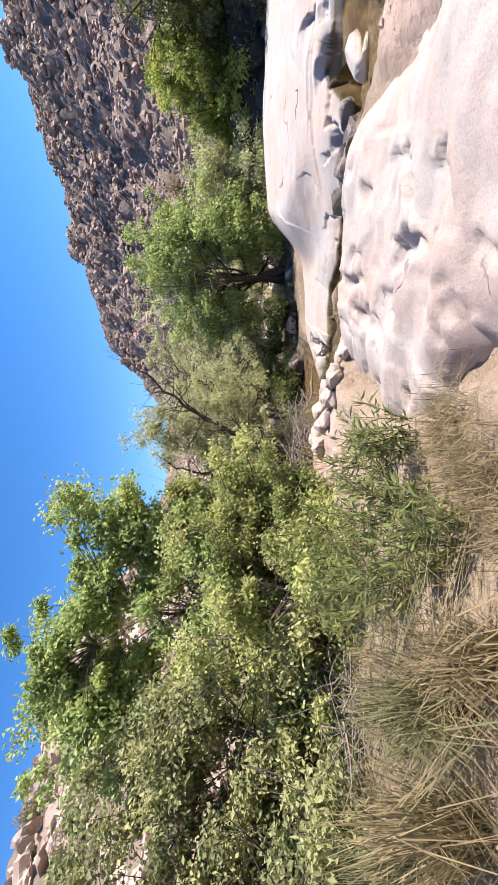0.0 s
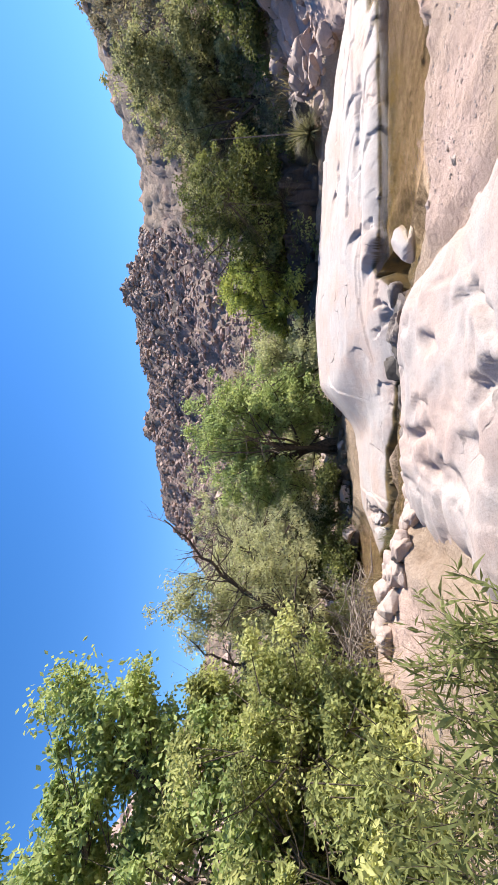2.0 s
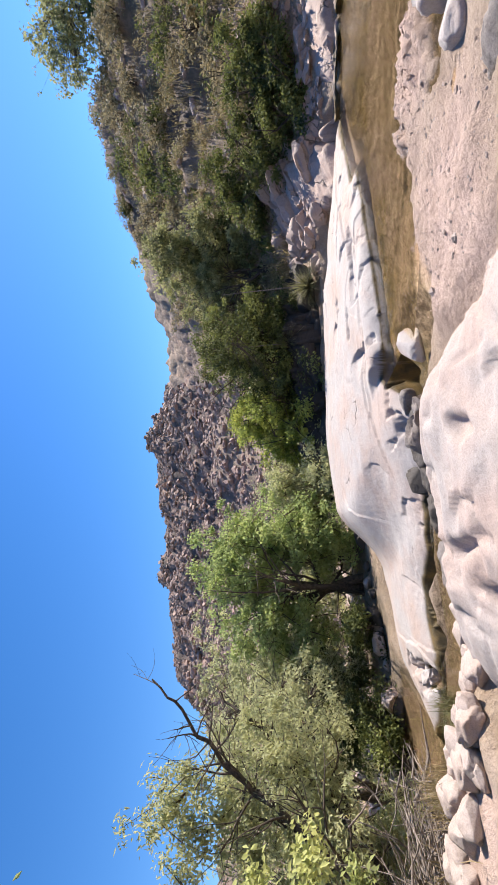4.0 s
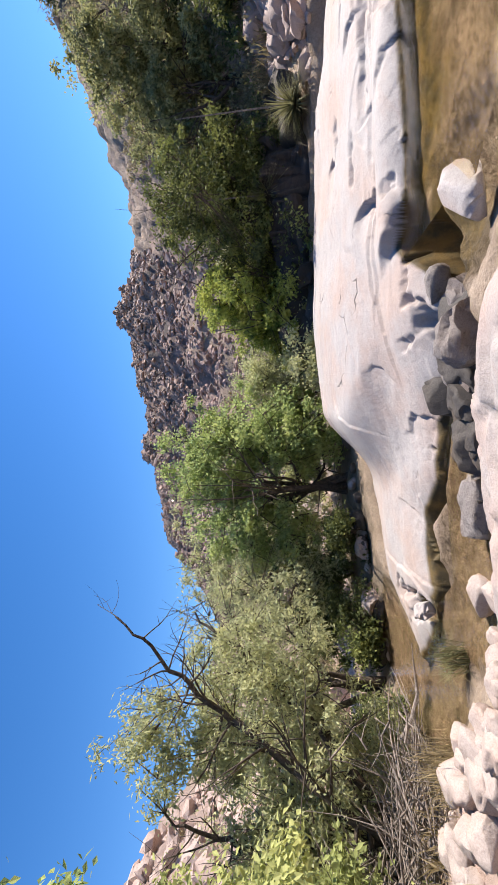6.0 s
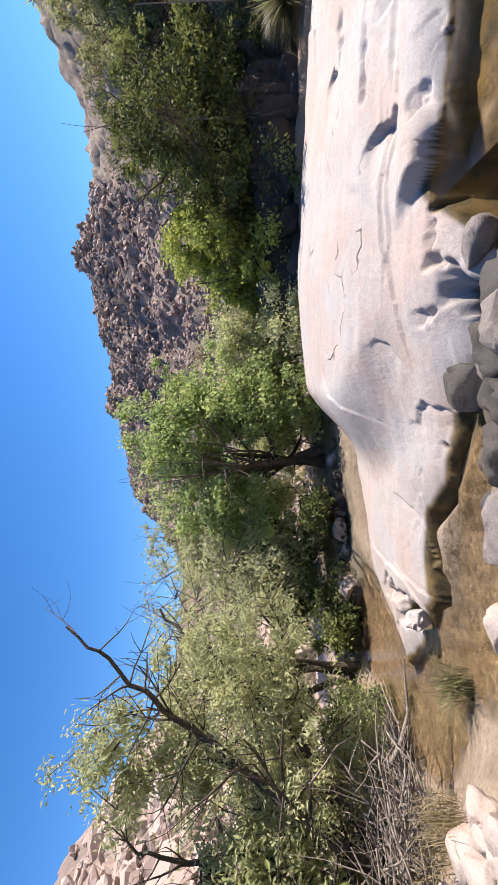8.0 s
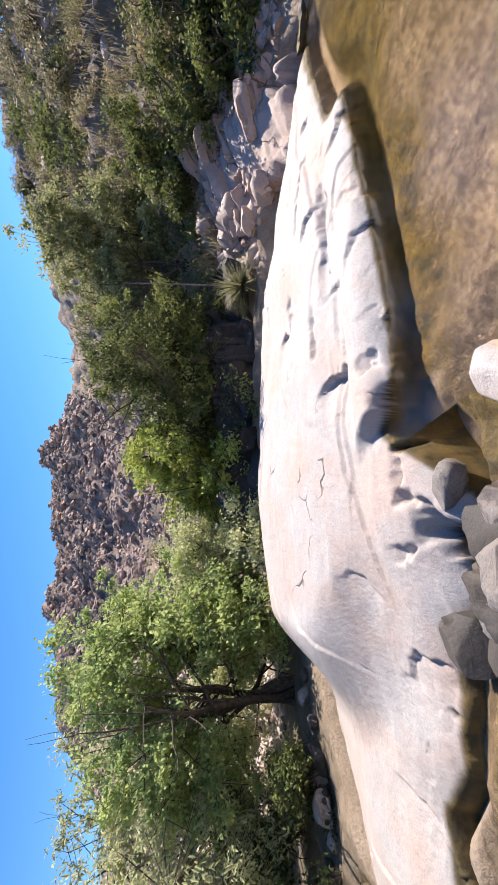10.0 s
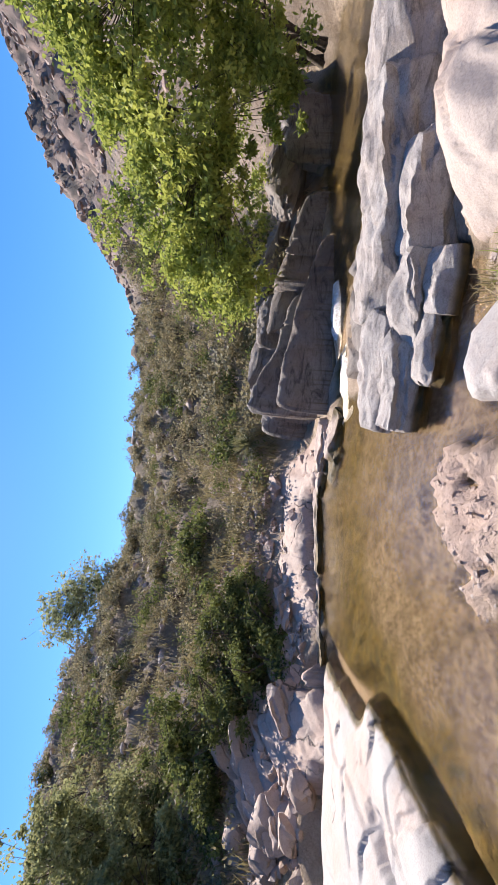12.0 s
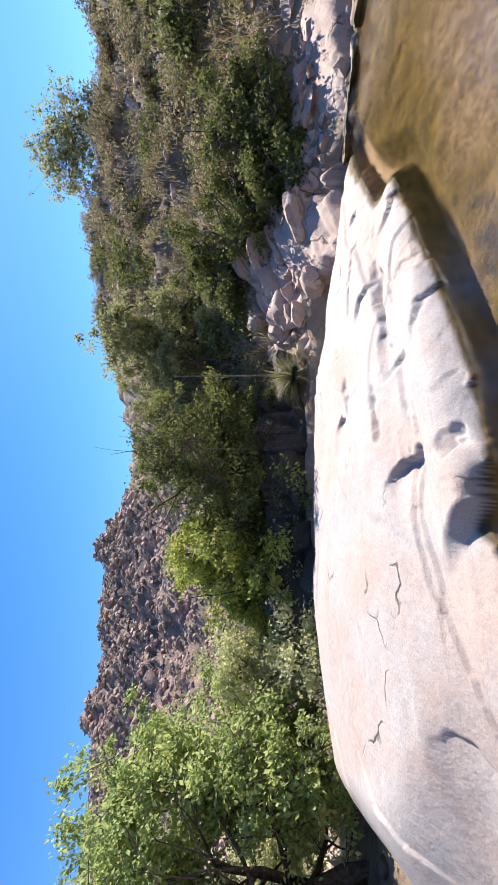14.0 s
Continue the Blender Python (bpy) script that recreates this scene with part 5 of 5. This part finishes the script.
p, rng, r = scatter(300, 52, 138, 13.5, 44, 415, 1.1)
low_shrubs("green_scrub", p, M_DARKLEAF, "small dark green bushes dotting the hillside", 416)
p, rng, r = scatter(620, 52, 138, 13.5, 44, 417, 1.1)
low_shrubs("dull_scrub", p, M_SCRUB, "small dull olive bushes dotting the hillside", 418)
p, rng, r = scatter(700, 52, 138, 13.5, 44, 411, 1.0)
grass_field("low_scrub", p, 0.42, 26, M_SCRUB, "low dull scrub covering the hillside", 412)
p, rng, r = scatter(2200, 52, 138, 13.5, 42, 401, 1.2)
grass_field("hillside_grass", p, 0.5, 14, M_DRY, "dry yellow grass clumps on the hillside", 402)
p, rng, r = scatter(170, -110, -8, 1.6, 9, 403, 0.8)
ok = (p[:, 0] < 0.2) & (inside(p[:, 0], p[:, 1], CREEK) < -0.3) & (np.hypot(p[:, 0] - 0.5, p[:, 1] - 0.6) > 1.0)
grass_field("bank_grass", p[ok], 0.32, 16, M_DRY, "short dry grass over the sandy bank", 404)


# ---- young willows and dead wood ----
def willow_shoots(x, y, high, seed):
    rng = np.random.default_rng(seed)
    base = np.array([x, y, ground_at(x, y)])
    root = new("willow_seedling")
    root.location = base
    tagged(root, "young willow shoots with long narrow leaves", "shrub", "willow seedlings")
    segs, pts, dirs = [], [], []
    for k in range(13):
        p = np.array([rng.normal(0, 0.14), rng.normal(0, 0.12), 0])
        d = np.array([rng.normal(0, 0.35), rng.normal(0, 0.35), 1.0])
        for i in range(7):
            d = d / np.linalg.norm(d) + rng.normal(0, 0.08, 3)
            q = p + d * high / 7
            segs.append((p, q, 0.006 * (1 - i / 9), 0.006 * (1 - (i + 1) / 9)))
            for _ in range(5):
                pts.append(p + (q - p) * rng.random())
                w = d + rng.normal(0, 0.7, 3)
                dirs.append(w / np.linalg.norm(w) * 1.6)
            p = q
    v, f = tubes(segs, 4)
    thing("stem", mesh_np("stem", v, f), M_BARK, root, "", "", "", "stuff")
    v, f = leaves(np.array(pts), np.array(dirs), 0.15, 0.024, rng, 0.1)
    thing("foliage", mesh_np("foliage", v, f, False), M_THICKET, root, "", "", "", "stuff")


for i, (x, y, h) in enumerate([(0.35, 4.1, 0.6), (-0.1, 4.0, 0.75), (-0.5, 3.75, 0.8), (-0.95, 4.2, 0.9), (0.1, 4.8, 0.7), (-0.3, 3.3, 0.6), (-0.7, 5.2, 0.9), (-1.3, 4.9, 0.9)]):
    willow_shoots(x, y, h, 500 + i)


def brush_pile(x, y, wide, high, count, seed):
    rng = np.random.default_rng(seed)
    root = new("brush_pile")
    z = ground_at(x, y)
    root.location = (x, y, z)
    tagged(root, "tangled heap of bleached dead branches and flood debris", "driftwood")
    segs = []
    for i in range(count):
        p = np.array([rng.normal(0, wide * 0.45), rng.normal(0, wide * 0.3), abs(rng.normal(0, high * 0.4))])
        d = np.array([rng.normal(0, 1), rng.normal(0, 0.7), rng.normal(0, 0.45)])
        d /= np.linalg.norm(d)
        ln, rad = rng.uniform(0.3, 1.3), rng.uniform(0.005, 0.018)
        for k in range(3):
            d = d + rng.normal(0, 0.18, 3)
            q = p + d / np.linalg.norm(d) * ln / 3
            q[2] = max(q[2], 0.0)
            segs.append((p, q, rad * (1 - k / 4), rad * (1 - (k + 1) / 4)))
            p = q
    for i in range(9):
        p = np.array([rng.normal(0, wide * 0.4), rng.normal(0, wide * 0.25), rng.uniform(0.05, high * 0.5)])
        d = np.array([rng.normal(0, 1), rng.normal(0, 0.6), rng.normal(0, 0.25)])
        d /= np.linalg.norm(d)
        limb, rad = [], rng.uniform(0.018, 0.035)
        for k in range(5):
            d = d + rng.normal(0, 0.15, 3)
            q = p + d / np.linalg.norm(d) * rng.uniform(0.18, 0.34)
            q[2] = max(q[2], 0.02)
            limb.append((p, q, rad * (1 - k / 6), rad * (1 - (k + 1) / 6)))
            p = q
        v, f = tubes(limb, 7)
        thing("branch", mesh_np("branch", v, f), M_DEAD, root)
    v, f = tubes(segs, 4)
    thing("branch_tangle", mesh_np("branch_tangle", v, f), M_DEAD, root, "", "", "", "stuff")


brush_pile(-0.2, 10.2, 1.4, 0.8, 420, 601)
brush_pile(-1.3, 9.9, 1.5, 0.9, 420, 602)
brush_pile(-3.4, 5.4, 1.5, 0.6, 160, 603)


# ---- sotols ----
def sotol(x, y, z, rad, stalk, label, seed):
    rng = np.random.default_rng(seed)
    root = new("sotol")
    root.location = (x, y, z)
    tagged(root, label, "sotol")
    k = 420
    d = rng.normal(0, 1, (k, 3))
    d[:, 2] = np.abs(d[:, 2]) * 0.9 - 0.25
    d /= np.linalg.norm(d, axis=1, keepdims=True)
    side = np.cross(d, [0, 0, 1.0])
    side /= np.linalg.norm(side, axis=1, keepdims=True)
    ln = rad * rng.uniform(0.75, 1.15, (k, 1))
    a, m, b = d * 0.05, d * ln * 0.55, d * ln + np.array([0, 0, -0.12]) * ln
    v = np.stack([a - side * 0.012, a + side * 0.012, m + side * 0.01, m - side * 0.01, b + side * 0.002, b - side * 0.002], 1).reshape(-1, 3)
    i = np.arange(k)[:, None] * 6
    f = np.concatenate([i + np.array([0, 1, 2, 3]), i + np.array([3, 2, 4, 5])])
    thing("rosette", mesh_np("rosette", v + np.array([0, 0, 0.25]), f, False), M_SOTOL, root)
    if stalk:
        segs = []
        p = np.array([0, 0, 0.3])
        for j in range(8):
            q = p + np.array([0.02, 0.01, stalk / 8])
            segs.append((p, q, 0.03 * (1 - j / 12), 0.03 * (1 - (j + 1) / 12)))
            p = q
        v, f = tubes(segs, 6)
        thing("stalk", mesh_np("stalk", v, f), M_DEAD, root, "pale dry flower stalk")


sotol(13.6, 9.15, 0.75, 0.9, 2.9, "spiky grey-green sotol with a tall dry flower stalk", 701)
sotol(13.0, 10.9, 1.5, 0.8, 2.6, "spiky sotol with a dry stalk in the shade", 702)
sotol(15.6, -1.0, 1.7, 0.8, 0, "spiky grey-green sotol above the rock bank", 703)
sotol(16.0, 5.2, 1.0, 0.8, 0, "dark spiky sotol in the shade of bushes", 704)


# ---- cascade ----
def cascade():
    m = Mat("white_water", 0.25)
    m.color(m.mix(m.ramp(m.noise(14, 6, 0.7, (1.0, 4.0, 1.0)), (0.42, 0.0), (0.6, 1.0)), (0.50, 0.45, 0.38), (0.88, 0.89, 0.9)))
    m.bump(m.noise(20, 5, 0.6), 0.8, 0.05)
    t, w = np.meshgrid(np.linspace(0, 1, 40), np.linspace(-1, 1, 14), indexing="ij")
    cx, cy = 10.25 + 0.6 * t * t, -2.3 + 3.0 * t
    x = cx + w * (0.24 + 0.16 * t + 0.06 * np.sin(9 * t))
    z = UPPER_Z + 0.07 - 0.17 * ss(0.35, 0.5, t) - 0.10 * ss(0.7, 0.8, t) - 0.5 * ss(0.93, 1.0, t) + fbm(x * 6, (cy + 0 * x) * 3, 3, 71) * 0.07 - 0.09 * w * w
    me = mesh_np("cascade", np.stack([x, cy + 0 * x, z], -1).reshape(-1, 3), grid_faces(*x.shape), True)
    thing("cascade", me, m.m, None, "small white cascade sliding over rock into the pool", "water", "", "structure")


cascade()

x, y = polar(-32.5, 40.0)
sotol(x, y, ground_at(x, y), 1.2, 6.5, "distant sotol with a very tall dry stalk", 705)
